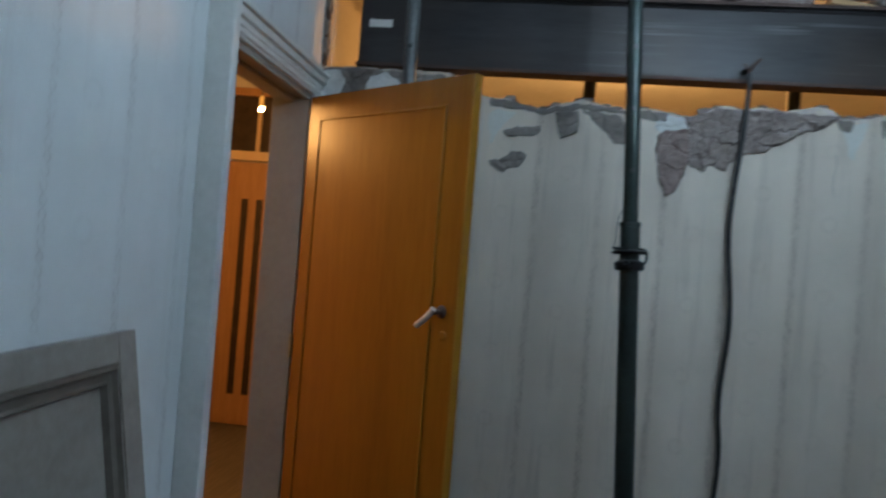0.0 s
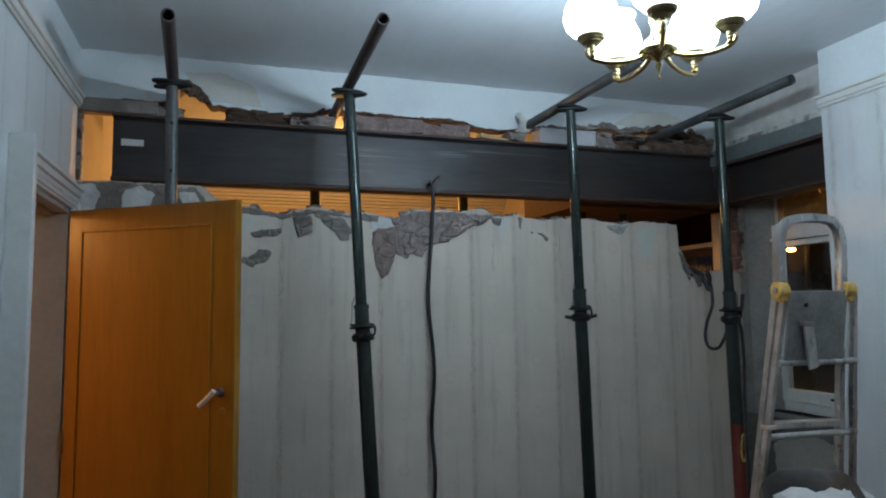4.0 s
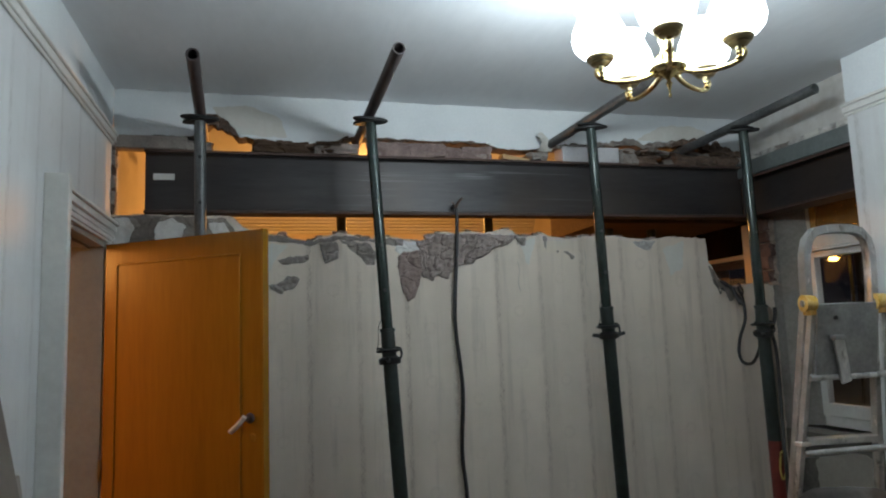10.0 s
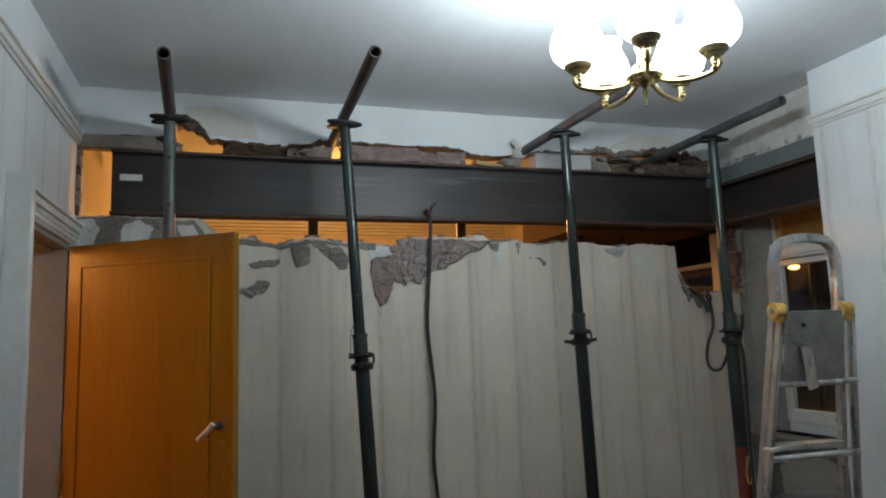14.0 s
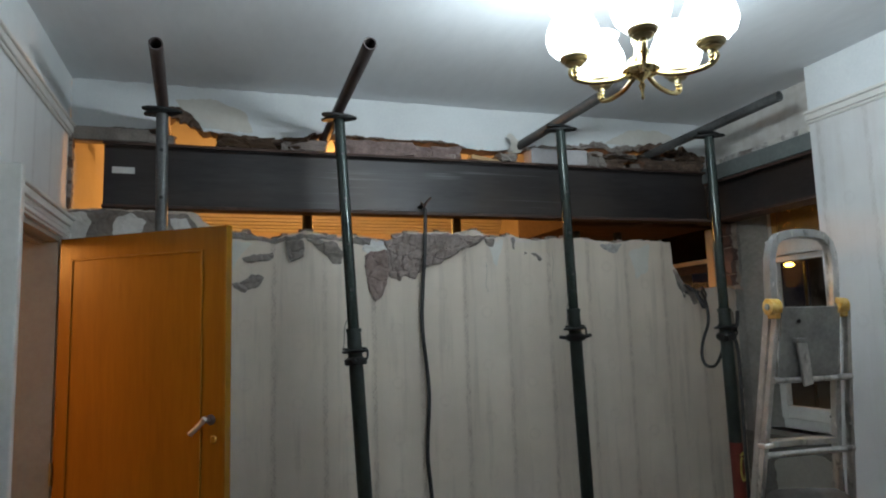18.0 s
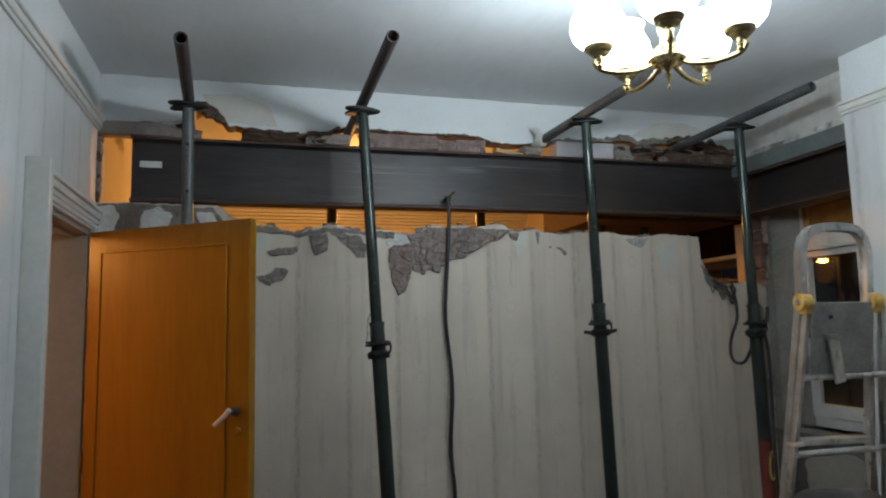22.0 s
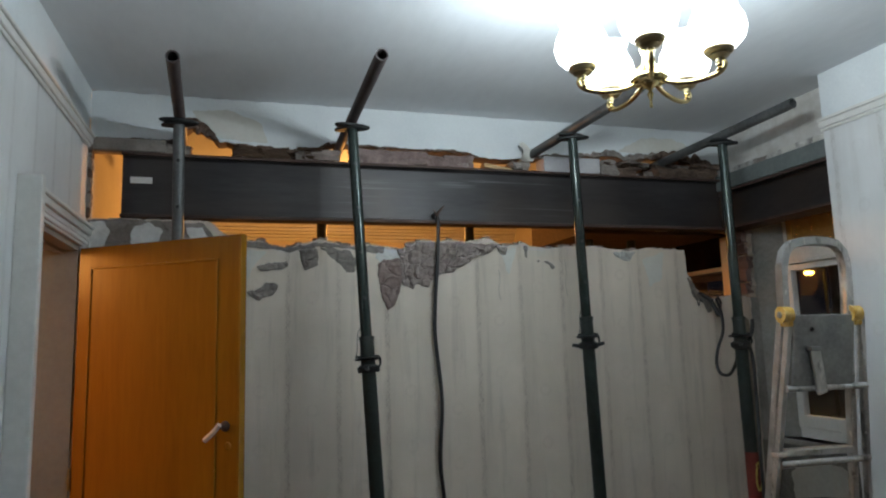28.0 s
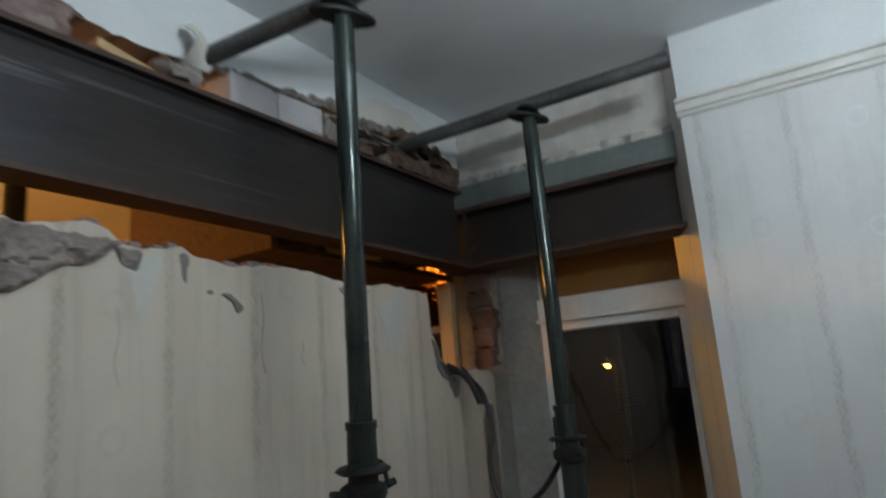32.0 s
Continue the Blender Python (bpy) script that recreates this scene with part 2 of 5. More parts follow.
def glow(name, colour, strength):
    m, t, b = material(name, 0.4)
    b.inputs["Base Color"].default_value = (*colour, 1)
    b.inputs["Emission Color"].default_value = (*colour, 1)
    b.inputs["Emission Strength"].default_value = strength
    return m


PAPER = wallpaper("striped_wallpaper", (0.72, 0.629, 0.534), (0.51, 0.437, 0.365), (0.285, 0.220, 0.175))
# Lit copy of the same paper for the side walls: paler, bluer, fewer streaks.
LIT_PAPER = wallpaper("lit_striped_wallpaper", (0.715, 0.722, 0.725), (0.60, 0.602, 0.603), (0.41, 0.395, 0.39), 0.16)
FRIEZE = mottled("frieze_paint", (0.64, 0.67, 0.69), (0.75, 0.78, 0.79), 3.0, 0.7, grain=80, relief=0.1)
CEILING = mottled("ceiling_paint", (0.68, 0.705, 0.73), (0.77, 0.795, 0.82), 2.0, 0.75, grain=22, relief=0.3, stretch=(1, 0.35, 1))
GLOSS_WHITE = mottled("old_white_gloss", (0.62, 0.61, 0.58), (0.74, 0.73, 0.70), 5.0, 0.38, grain=40, relief=0.08)
GLOSS_GREY = mottled("old_grey_gloss", (0.21, 0.185, 0.165), (0.30, 0.27, 0.24), 5.0, 0.38, grain=40, relief=0.08)
DARK_GLOSS = mottled("dark_brown_old_gloss", (0.10, 0.085, 0.07), (0.16, 0.135, 0.115), 5.0, 0.4, grain=40, relief=0.08)
LINING = mottled("jamb_paint", (0.30, 0.28, 0.245), (0.39, 0.365, 0.32), 4.0, 0.45, grain=40, relief=0.08)
PLASTER = mottled("bare_plaster", (0.19, 0.152, 0.138), (0.37, 0.31, 0.285), 9.0, 0.92, grain=90, relief=0.5, distance=0.006)
RED_PLASTER = mottled("reddish_bare_plaster", (0.19, 0.135, 0.12), (0.33, 0.26, 0.235), 12.0, 0.92, grain=90, relief=0.5, distance=0.006)
CUT_BRICK = mottled("pale_pink_brick", (0.13, 0.088, 0.080), (0.31, 0.235, 0.215), 16.0, 0.92, grain=90, relief=0.5, distance=0.006)
GREY_PLASTER = mottled("grey_plaster", (0.165, 0.143, 0.128), (0.31, 0.275, 0.25), 8.0, 0.92, grain=90, relief=0.5, distance=0.006)
WHITE_PLASTER = mottled("flaked_white_plaster", (0.17, 0.15, 0.14), (0.74, 0.72, 0.69), 10.0, 0.9, grain=30, relief=0.7, distance=0.01)
CLEAN_PLASTER = mottled("white_skim_plaster", (0.52, 0.51, 0.49), (0.76, 0.75, 0.73), 9.0, 0.85, grain=40, relief=0.4)
BROWN_PLASTER = mottled("brown_undercoat_plaster", (0.18, 0.145, 0.12), (0.32, 0.27, 0.23), 7.0, 0.9, grain=60, relief=0.4)
REVEAL = mottled("stripped_grey_wall", (0.18, 0.17, 0.155), (0.34, 0.325, 0.30), 3.5, 0.88, grain=45, relief=0.35)
DARK_PLASTER = mottled("dark_stripped_plaster", (0.075, 0.07, 0.062), (0.17, 0.16, 0.14), 5.0, 0.9, grain=40, relief=0.4)
# Blotches stand for stains and for the tube's smeared shadow alike.
STAIN_SHADOW = mottled("stain_shadow_paint", (0.47, 0.44, 0.40), (0.70, 0.69, 0.67), 4.0, 0.8, grain=18, relief=0.25)
CREAM = mottled("old_cream_plaster", (0.57, 0.55, 0.50), (0.67, 0.655, 0.61), 5.0, 0.85, grain=50, relief=0.3)
BLOCK = mottled("concrete_block", (0.40, 0.39, 0.41), (0.54, 0.53, 0.54), 8.0, 0.9, grain=90, relief=0.5)
STEEL = beam_steel("primed_steel")
RUST = mottled("rusty_flange", (0.045, 0.030, 0.025), (0.11, 0.065, 0.05), 6.0, 0.7, 0.2, grain=50, relief=0.3)
STRIP = mottled("grey_green_painted_timber", (0.12, 0.14, 0.14), (0.19, 0.21, 0.205), 5.0, 0.6, grain=40, relief=0.2)
PROP = mottled("green_prop_paint", (0.020, 0.031, 0.028), (0.058, 0.073, 0.067), 7.0, 0.17, 0.45, grain=60, relief=0.10)
PROP_OUTER = mottled("dark_prop_paint", (0.008, 0.013, 0.012), (0.022, 0.032, 0.028), 8.0, 0.45, 0.15, grain=60, relief=0.2)
PROP_RED = mottled("red_prop_paint", (0.10, 0.012, 0.008), (0.20, 0.03, 0.02), 8.0, 0.55, 0.05, grain=60, relief=0.2)
YELLOW_TAPE = mottled("yellow_tape", (0.35, 0.27, 0.05), (0.60, 0.48, 0.12), 20.0, 0.55)
SCAFFOLD = mottled("scaffold_tube", (0.055, 0.060, 0.062), (0.15, 0.155, 0.155), 6.0, 0.48, 0.5, grain=60, relief=0.2)
SCAFFOLD_DARK = mottled("brown_tube", (0.05, 0.040, 0.042), (0.12, 0.10, 0.10), 6.0, 0.5, 0.35, grain=60, relief=0.2)
BLACK = mottled("dark_metal", (0.008, 0.009, 0.010), (0.025, 0.026, 0.026), 10.0, 0.5, 0.3)
VARNISH = wood("varnished_door", (0.215, 0.086, 0.005), (0.320, 0.140, 0.009), (2.2, 2.2, 0.22), 0.27, 0.10, 2.0)
VARNISH_EDGE = wood("varnished_lipping", (0.235, 0.105, 0.009), (0.34, 0.165, 0.016), (9, 9, 0.4), 0.20, 0.3)
TIMBER = wood("raw_timber", (0.42, 0.27, 0.13), (0.60, 0.42, 0.23), (2, 14, 14), 0.7)
PINE = wood("pine_frame", (0.55, 0.38, 0.20), (0.70, 0.52, 0.30), (14, 14, 1), 0.5)
ALU = spattered("spattered_aluminium")
ALU_PLATE = mottled("dull_aluminium_plate", (0.21, 0.212, 0.21), (0.40, 0.40, 0.39), 9.0, 0.5, 0.5, grain=60, relief=0.15)
YELLOW = mottled("yellow_plastic", (0.56, 0.29, 0.015), (0.74, 0.52, 0.20), 30.0, 0.5)
BRASS = mottled("polished_brass", (0.62, 0.48, 0.22), (0.82, 0.68, 0.36), 18.0, 0.20, 1.0, relief=0.05)
BRASS_DULL = mottled("dull_brass_cup", (0.34, 0.28, 0.16), (0.52, 0.44, 0.28), 18.0, 0.32, 0.9, relief=0.05)
WIRE = mottled("black_cable", (0.012, 0.012, 0.013), (0.035, 0.034, 0.034), 20.0, 0.5)
BRICK = brick_material("red_brick", (0.075, 0.045, 0.040), (0.17, 0.115, 0.095))
MORTAR = mottled("crumbling_mortar", (0.20, 0.16, 0.13), (0.38, 0.32, 0.27), 20.0, 0.95, relief=0.9, distance=0.012)
RED = mottled("faded_red_plastic", (0.31, 0.040, 0.028), (0.42, 0.075, 0.055), 5.0, 0.42, relief=0.08)
WHITE_BAG = mottled("white_plastic_sheet", (0.31, 0.29, 0.26), (0.46, 0.435, 0.40), 5.0, 0.50, grain=24, relief=0.25, distance=0.01)
BAG = mottled("white_plaster_bag", (0.42, 0.40, 0.385), (0.58, 0.56, 0.54), 9.0, 0.6, relief=0.4)
CARD = mottled("brown_cardboard", (0.30, 0.19, 0.10), (0.42, 0.28, 0.16), 6.0, 0.8, relief=0.1)
TAPE = mottled("brown_parcel_tape", (0.16, 0.115, 0.075), (0.24, 0.18, 0.12), 8.0, 0.45, relief=0.05)
RUBBER = mottled("black_rubble_bag", (0.030, 0.026, 0.022), (0.075, 0.066, 0.058), 12.0, 0.5, relief=0.5)
FLOOR = mottled("dusty_bare_boards", (0.075, 0.06, 0.045), (0.15, 0.12, 0.09), 4.0, 0.75, stretch=(12, 1, 1))
CLEAR = glass("window_glass")
AMBER = glass("patterned_amber_glass", (0.95, 0.60, 0.22), 0.04, 0.16, 80.0)
AMBER.node_tree.nodes["Principled BSDF"].inputs["Transmission Weight"].default_value = 0.86
# Darkened copy of the amber glass: window 2's shade is in the tint.
SHADED_GLASS = glass("shaded_patterned_glass", (0.16, 0.07, 0.03), 0.06, 0.08, 95.0)
ACRYLIC = mottled("pinkish_acrylic", (0.60, 0.52, 0.45), (0.80, 0.74, 0.68), 40.0, 0.15, relief=0.2)
TAG = mottled("white_tag", (0.66, 0.66, 0.64), (0.76, 0.76, 0.74), 30.0, 0.6)
SHADE = glow("lit_opal_shade", COOL, SHADE_GLOW)
WARM_BULB = glow("lit_warm_bulb", (1.0, 0.62, 0.22), 40.0)
STREET_GLOW = glow("sodium_street_light", (1.0, 0.50, 0.08), 60.0)
NEAR_GLOW = glow("near_sodium_light", (1.0, 0.45, 0.05), 55.0)
TORN = mottled("torn_brown_lath", (0.055, 0.036, 0.027), (0.17, 0.115, 0.085), 18.0, 0.95, relief=0.8)
STREET_FACE = glow("window_lit_far_off", (1.0, 0.50, 0.10), 0.07)
WARM_WALL = mottled("magnolia_wall", (0.58, 0.52, 0.42), (0.70, 0.64, 0.54), 3.0, 0.7, grain=50, relief=0.15)
HALL_WOOD = wood("hall_varnished_wood", (0.30, 0.14, 0.04), (0.46, 0.24, 0.08), (8, 8, 0.6), 0.35, 0.4)
DARK_WOOD = wood("dark_rough_joist", (0.035, 0.022, 0.015), (0.10, 0.06, 0.035), (2, 14, 14), 0.85)
DARK_GLASS = mottled("dark_door_glass", (0.02, 0.012, 0.008), (0.05, 0.03, 0.02), 8.0, 0.15)
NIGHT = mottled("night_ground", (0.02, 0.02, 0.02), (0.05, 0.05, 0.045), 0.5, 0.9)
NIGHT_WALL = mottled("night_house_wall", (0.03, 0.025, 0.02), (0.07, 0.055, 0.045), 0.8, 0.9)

# ---- mesh helpers ----


def flesh(ob_name, bm, mats, smooth=False):
    me = bpy.data.meshes.new(ob_name)
    bmesh.ops.recalc_face_normals(bm, faces=bm.faces)
    bm.to_mesh(me)
    bm.free()
    for m in mats if isinstance(mats, (list, tuple)) else [mats]:
        me.materials.append(m)
    if smooth:
        me.polygons.foreach_set("use_smooth", [True] * len(me.polygons))
        me.set_sharp_from_angle(angle=radians(40))
    return new(ob_name, me)


def part(name, bm, mats, parent=None, label="", smooth=False):
    ob = flesh(name, bm, mats, smooth)
    if parent is not None:
        ob.parent = parent
    if label:
        ob["label"] = label
    return ob


def thing(name, place, label, category, group="", turn=0.0):
    ob = new(name)
    ob.location, ob.rotation_euler = place, (0, 0, radians(turn))
    ob.empty_display_size = 0.05
    return tagged(ob, label, category, group)


def structure(name, bm, mats, label="", smooth=False):
    return tagged(flesh(name, bm, mats, smooth), label, "", "", "structure")


def box(lo, hi, bevel=0.0, bm=None, m=None, mat=0):
    bm = bm or bmesh.new()
    v = bmesh.ops.create_cube(bm, size=1)["verts"]
    for p in v:
        p.co = Vector([(a + b) / 2 + c * (b - a) for a, b, c in zip(lo, hi, p.co)])
    faces = {f for p in v for f in p.link_faces}
    for f in faces:
        f.material_index = mat
    if bevel:
        edges = {e for p in v for e in p.link_edges}
        out = bmesh.ops.bevel(bm, geom=list(edges), offset=bevel, segments=2, affect="EDGES", profile=0.5)
        v = list({q for f in out["faces"] for q in f.verts} | {p for p in v if p.is_valid})
    if m is not None:
        bmesh.ops.transform(bm, matrix=m, verts=[p for p in v if p.is_valid])
    return bm


def rod(p0, p1, r0, r1=None, seg=16, bm=None, caps=True, mat=0):
    bm = bm or bmesh.new()
    p0, p1 = Vector(p0), Vector(p1)
    q = (p1 - p0).to_track_quat("Z", "Y")
    rings = []
    for p, r in ((p0, r0), (p1, r0 if r1 is None else r1)):
        rings.append([bm.verts.new(p + q @ Vector((r * math.cos(a), r * math.sin(a), 0))) for a in (2 * math.pi * i / seg for i in range(seg))])
    for i in range(seg):
        f = bm.faces.new((rings[0][i], rings[0][(i + 1) % seg], rings[1][(i + 1) % seg], rings[1][i]))
        f.material_index = mat
    if caps:
        for ring in (rings[0][::-1], rings[1]):
            bm.faces.new(ring).material_index = mat
    return bm


def pipe(p0, p1, r, wall=0.004, seg=20):
    """An open tube with wall thickness."""
    bm = bmesh.new()
    p0, p1 = Vector(p0), Vector(p1)
    q = (p1 - p0).to_track_quat("Z", "Y")
    ring = lambda p, rr: [bm.verts.new(p + q @ Vector((rr * math.cos(2 * math.pi * i / seg), rr * math.sin(2 * math.pi * i / seg), 0))) for i in range(seg)]
    a, b, c, d = ring(p0, r), ring(p1, r), ring(p1, r - wall), ring(p0, r - wall)
    for s, e in ((a, b), (b, c), (c, d), (d, a)):
        for i in range(seg):
            bm.faces.new((s[i], s[(i + 1) % seg], e[(i + 1) % seg], e[i]))
    return bm


def lathe(profile, seg=24, bm=None, at=(0, 0, 0)):
    """A turned shape from (radius, height) pairs."""
    bm = bm or bmesh.new()
    rings = []
    for r, z in profile:
        rings.append([bm.verts.new((at[0] + r * math.cos(2 * math.pi * i / seg), at[1] + r * math.sin(2 * math.pi * i / seg), at[2] + z)) for i in range(seg)] if r > 1e-5 else [bm.verts.new((at[0], at[1], at[2] + z))])
    for s, e in zip(rings, rings[1:]):
        for i in range(seg):
            j = (i + 1) % seg
            if len(s) == 1 and len(e) > 1:
                bm.faces.new((s[0], e[j], e[i]))
            elif len(e) == 1 and len(s) > 1:
                bm.faces.new((s[i], s[j], e[0]))
            elif len(s) > 1:
                bm.faces.new((s[i], s[j], e[j], e[i]))
    return bm


def hose(points, r, seg=10, steps=6, bm=None):
    """A smooth round cable through the points."""
    bm = bm or bmesh.new()
    pts = [Vector(p) for p in points]
    ext = [2 * pts[0] - pts[1], *pts, 2 * pts[-1] - pts[-2]]
    line = []
    for a, b, c, d in zip(ext, ext[1:], ext[2:], ext[3:]):
        for k in range(steps):
            u = k / steps
            line.append(0.5 * ((2 * b) + (c - a) * u + (2 * a - 5 * b + 4 * c - d) * u * u + (3 * b - a - 3 * c + d) * u**3))
    line.append(pts[-1])
    rings, side = [], Vector((0.3, 0.9, 0.2))
    for i, p in enumerate(line):
        way = (line[min(i + 1, len(line) - 1)] - line[max(i - 1, 0)]).normalized()
        side = (side - way * side.dot(way)).normalized()
        up = way.cross(side)
        rings.append([bm.verts.new(p + r * (math.cos(2 * math.pi * k / seg) * side + math.sin(2 * math.pi * k / seg) * up)) for k in range(seg)])
    for s, e in zip(rings, rings[1:]):
        for k in range(seg):
            bm.faces.new((s[k], s[(k + 1) % seg], e[(k + 1) % seg], e[k]))
    bm.faces.new(rings[0][::-1]), bm.faces.new(rings[-1])
    return bm


def slab(outline, y0, y1, mats_front=0, mat_edge=1, jag=0.0, seed=0):
    """A plate in the x-z plane from an outline, y0 to y1 deep, with its edge roughened by jag."""
    rnd = random.Random(seed)
    pts = []
    for (x0, z0), (x1, z1) in zip(outline, outline[1:] + outline[:1]):
        n = max(1, int(math.hypot(x1 - x0, z1 - z0) / 0.02)) if jag else 1
        for k in range(n):
            u = k / n
            pts.append((x0 + (x1 - x0) * u + rnd.uniform(-jag, jag), z0 + (z1 - z0) * u + rnd.uniform(-jag, jag)))
    bm = bmesh.new()
    front = [bm.verts.new((x, y0, z)) for x, z in pts]
    back = [bm.verts.new((x, y1, z)) for x, z in pts]
    for a, b, c in geometry.tessellate_polygon([[Vector((x, z, 0)) for x, z in pts]]):
        bm.faces.new((front[a], front[b], front[c])).material_index = mats_front
        bm.faces.new((back[c], back[b], back[a])).material_index = mats_front
    for i in range(len(pts)):
        j = (i + 1) % len(pts)
        bm.faces.new((front[i], front[j], back[j], back[i])).material_index = mat_edge
    return bm


def rough_lump(size, seed, cuts=2, amount=0.25):
    """A broken piece: a box cut up and pushed about."""
    rnd = random.Random(seed)
    bm = bmesh.new()
    bmesh.ops.create_cube(bm, size=1)
    bmesh.ops.subdivide_edges(bm, edges=bm.edges[:], cuts=cuts, use_grid_fill=True)
    o = Vector((rnd.uniform(0, 90), rnd.uniform(0, 90), rnd.uniform(0, 90)))
    for v in bm.verts:
        d = noise.noise_vector(v.co * 2.2 + o) * amount + noise.noise_vector(v.co * 6 + o) * amount * 0.35
        v.co = Vector([c * s for c, s in zip(v.co + d, size)])
    return bm


def patch(outline, y, depth, seed, cell=0.006, flake=0.095):
    """A ragged area of torn plaster: flat flakes at uneven heights with cracks between."""
    o = Vector((seed * 3.7, 0, seed * 1.3))

    def within(x, z):
        p = Vector((x, 0, z))
        d = noise.noise_vector(p * 28 + o) * 0.009 + noise.noise_vector(p * 80 + o) * 0.004
        x, z, hit = x + d.x, z + d.z, False
        for (x0, z0), (x1, z1) in zip(outline, outline[1:] + outline[:1]):
            if (z0 > z) != (z1 > z) and x < (x1 - x0) * (z - z0) / (z1 - z0) + x0:
                hit = not hit
        return hit

    xs, zs = [p[0] for p in outline], [p[1] for p in outline]
    xa, za = min(xs) - 0.02, min(zs) - 0.02
    nx, nz = int((max(xs) + 0.02 - xa) / cell) + 1, int((max(zs) + 0.02 - za) / cell) + 1
    full = {(i, k) for i in range(nx) for k in range(nz) if within(xa + (i + 0.5) * cell, za + (k + 0.5) * cell)}
    place, edges = {}, collections.Counter()
    for i, k in full:
        ring = [(i, k), (i + 1, k), (i + 1, k + 1), (i, k + 1)]
        for c in ring:
            place.setdefault(c, Vector((xa + c[0] * cell, 0, za + c[1] * cell)))
        for a, b in zip(ring, ring[1:] + ring[:1]):
            edges[(a, b)] += 1
    rim = [e for e in edges if (e[1], e[0]) not in edges]
    after = collections.defaultdict(list)
    for a, b in rim:
        after[a].append(b), after[b].append(a)
    for _ in range(2):
        moved = {c: place[c] * 0.4 + sum((place[d] for d in ds), Vector()) * (0.6 / len(ds)) for c, ds in after.items()}
        place.update(moved)
    for c, p in place.items():
        q = p + noise.noise_vector(p * 9 + o) * 0.045 + noise.noise_vector(p * 30 + o) * 0.014
        near, at = noise.voronoi(Vector((q.x, 0, q.z * 1.35)) / flake + o)
        step = 0.35 + 0.65 * abs(noise.noise(at[0] * 7.3))
        crack = min(1.0, (near[1] - near[0]) / 0.10 + max(0.0, 1.6 * noise.noise(p * 13 + o)))
        lean, off = noise.noise_vector(at[0] * 5.1), Vector((q.x, 0, q.z * 1.35)) / flake + o - at[0]
        step += 0.9 * (lean.x * off.x + lean.z * off.z)
        h = depth * (step * (0.45 + 0.55 * crack) + 0.20 * noise.noise(p * 45 + o) + 0.07 * noise.noise(p * 170))
        p.y = y - max(h, 0.0012) * (0.7 if c in after else 1.0)
    bm = bmesh.new()
    v = {c: bm.verts.new(p) for c, p in place.items()}
    low = {c: bm.verts.new((place[c].x, y + 0.006, place[c].z)) for c in after}
    for i, k in full:
        bm.faces.new((v[(i, k)], v[(i + 1, k)], v[(i + 1, k + 1)], v[(i, k + 1)]))
    for a, b in rim:
        bm.faces.new((v[b], v[a], low[a], low[b]))
    return bm

# ---- structure: the front room ----
H, BACK, RIGHT, TURN_Y, WIN = 2.77, -4.6, 3.297, -0.90, 3.70

structure("floor", box((-1.6, -4.7, -0.10), (3.95, 4.2, 0.0)), FLOOR, "bare dusty floorboards")
structure("ceiling", box((-1.6, -4.7, H), (3.95, 4.2, H + 0.12)), CEILING, "white painted ceiling in shade")

# left wall with the door opening
OPEN_N, OPEN_F, OPEN_TOP = -0.945, -0.105, 2.02
bm = box((-0.12, BACK, 0), (0, OPEN_N, 2.50))
box((-0.12, OPEN_N, OPEN_TOP), (0, OPEN_F, 2.50), bm=bm)
box((-0.12, OPEN_F, 0), (0, 0.0, 2.50), bm=bm)
structure("wall_west", bm, LIT_PAPER, "wall with striped embossed paper")
structure("wall_west_frieze", box((-0.12, BACK, 2.50), (0, 0.0, H)), FRIEZE, "pale painted frieze above the picture rail")


def splayed(z0, z1):
    """The right wall, with its end splayed back to the window."""
    bm = bmesh.new()
    plan = ((RIGHT, BACK), (RIGHT, TURN_Y), (3.68, -0.74), (3.95, -0.74), (3.95, BACK))
    a, b = [[bm.verts.new((x, y, z)) for x, y in plan] for z in (z0, z1)]
    for i in range(5):
        bm.faces.new((a[i], a[(i + 1) % 5], b[(i + 1) % 5], b[i]))
    bm.faces.new(a[::-1]), bm.faces.new(b)
    return bm


bm = splayed(0, 2.50)
structure("wall_east", bm, LIT_PAPER, "wall with striped embossed paper")
structure("wall_east_frieze", splayed(2.50, H), FRIEZE, "pale painted frieze above the picture rail")
# The south wall is unseen; its dark grey only lessens light bounced forward.
structure("wall_south", box((-0.12, BACK - 0.1, 0), (3.95, BACK, H)), REVEAL, "unseen back wall, kept grey to cut bounced light")


def picture_rail(name, x, out, y0, y1):
    """A moulded rail along y on a wall at x, out being the way into the room."""
    bm = bmesh.new()
    for z0, z1, d in ((2.490, 2.506, 0.010), (2.505, 2.535, 0.018), (2.534, 2.548, 0.027), (2.547, 2.556, 0.014)):
        box((min(x, x + out * d), y0, z0), (max(x, x + out * d), y1, z1), 0.006, bm)
    return structure(name, bm, GLOSS_WHITE, "white moulded picture rail")


picture_rail("picture_rail_west", 0.0, 1, BACK, -0.002)
picture_rail("picture_rail_east", RIGHT, -1, BACK, TURN_Y + 0.01)

# door case on the left wall
case = tagged(new("architrave_1"), "white moulded door surround", "", "", "structure")
bm = box((0.0, OPEN_N - 0.040, 0), (0.074, OPEN_N, 2.128), 0.004)
part("upright", bm, GLOSS_WHITE, case, "deep white back band of the door surround")
bm = box((0.0, OPEN_F, 0), (0.014, -0.002, OPEN_TOP), 0.003)
box((0.0, OPEN_F + 0.050, 0), (0.028, OPEN_F + 0.085, OPEN_TOP + 0.03), 0.005, bm)
part("upright", bm, GLOSS_WHITE, case)
bm = box((0.0, OPEN_N, OPEN_TOP), (0.015, -0.002, OPEN_TOP + 0.10), 0.003)
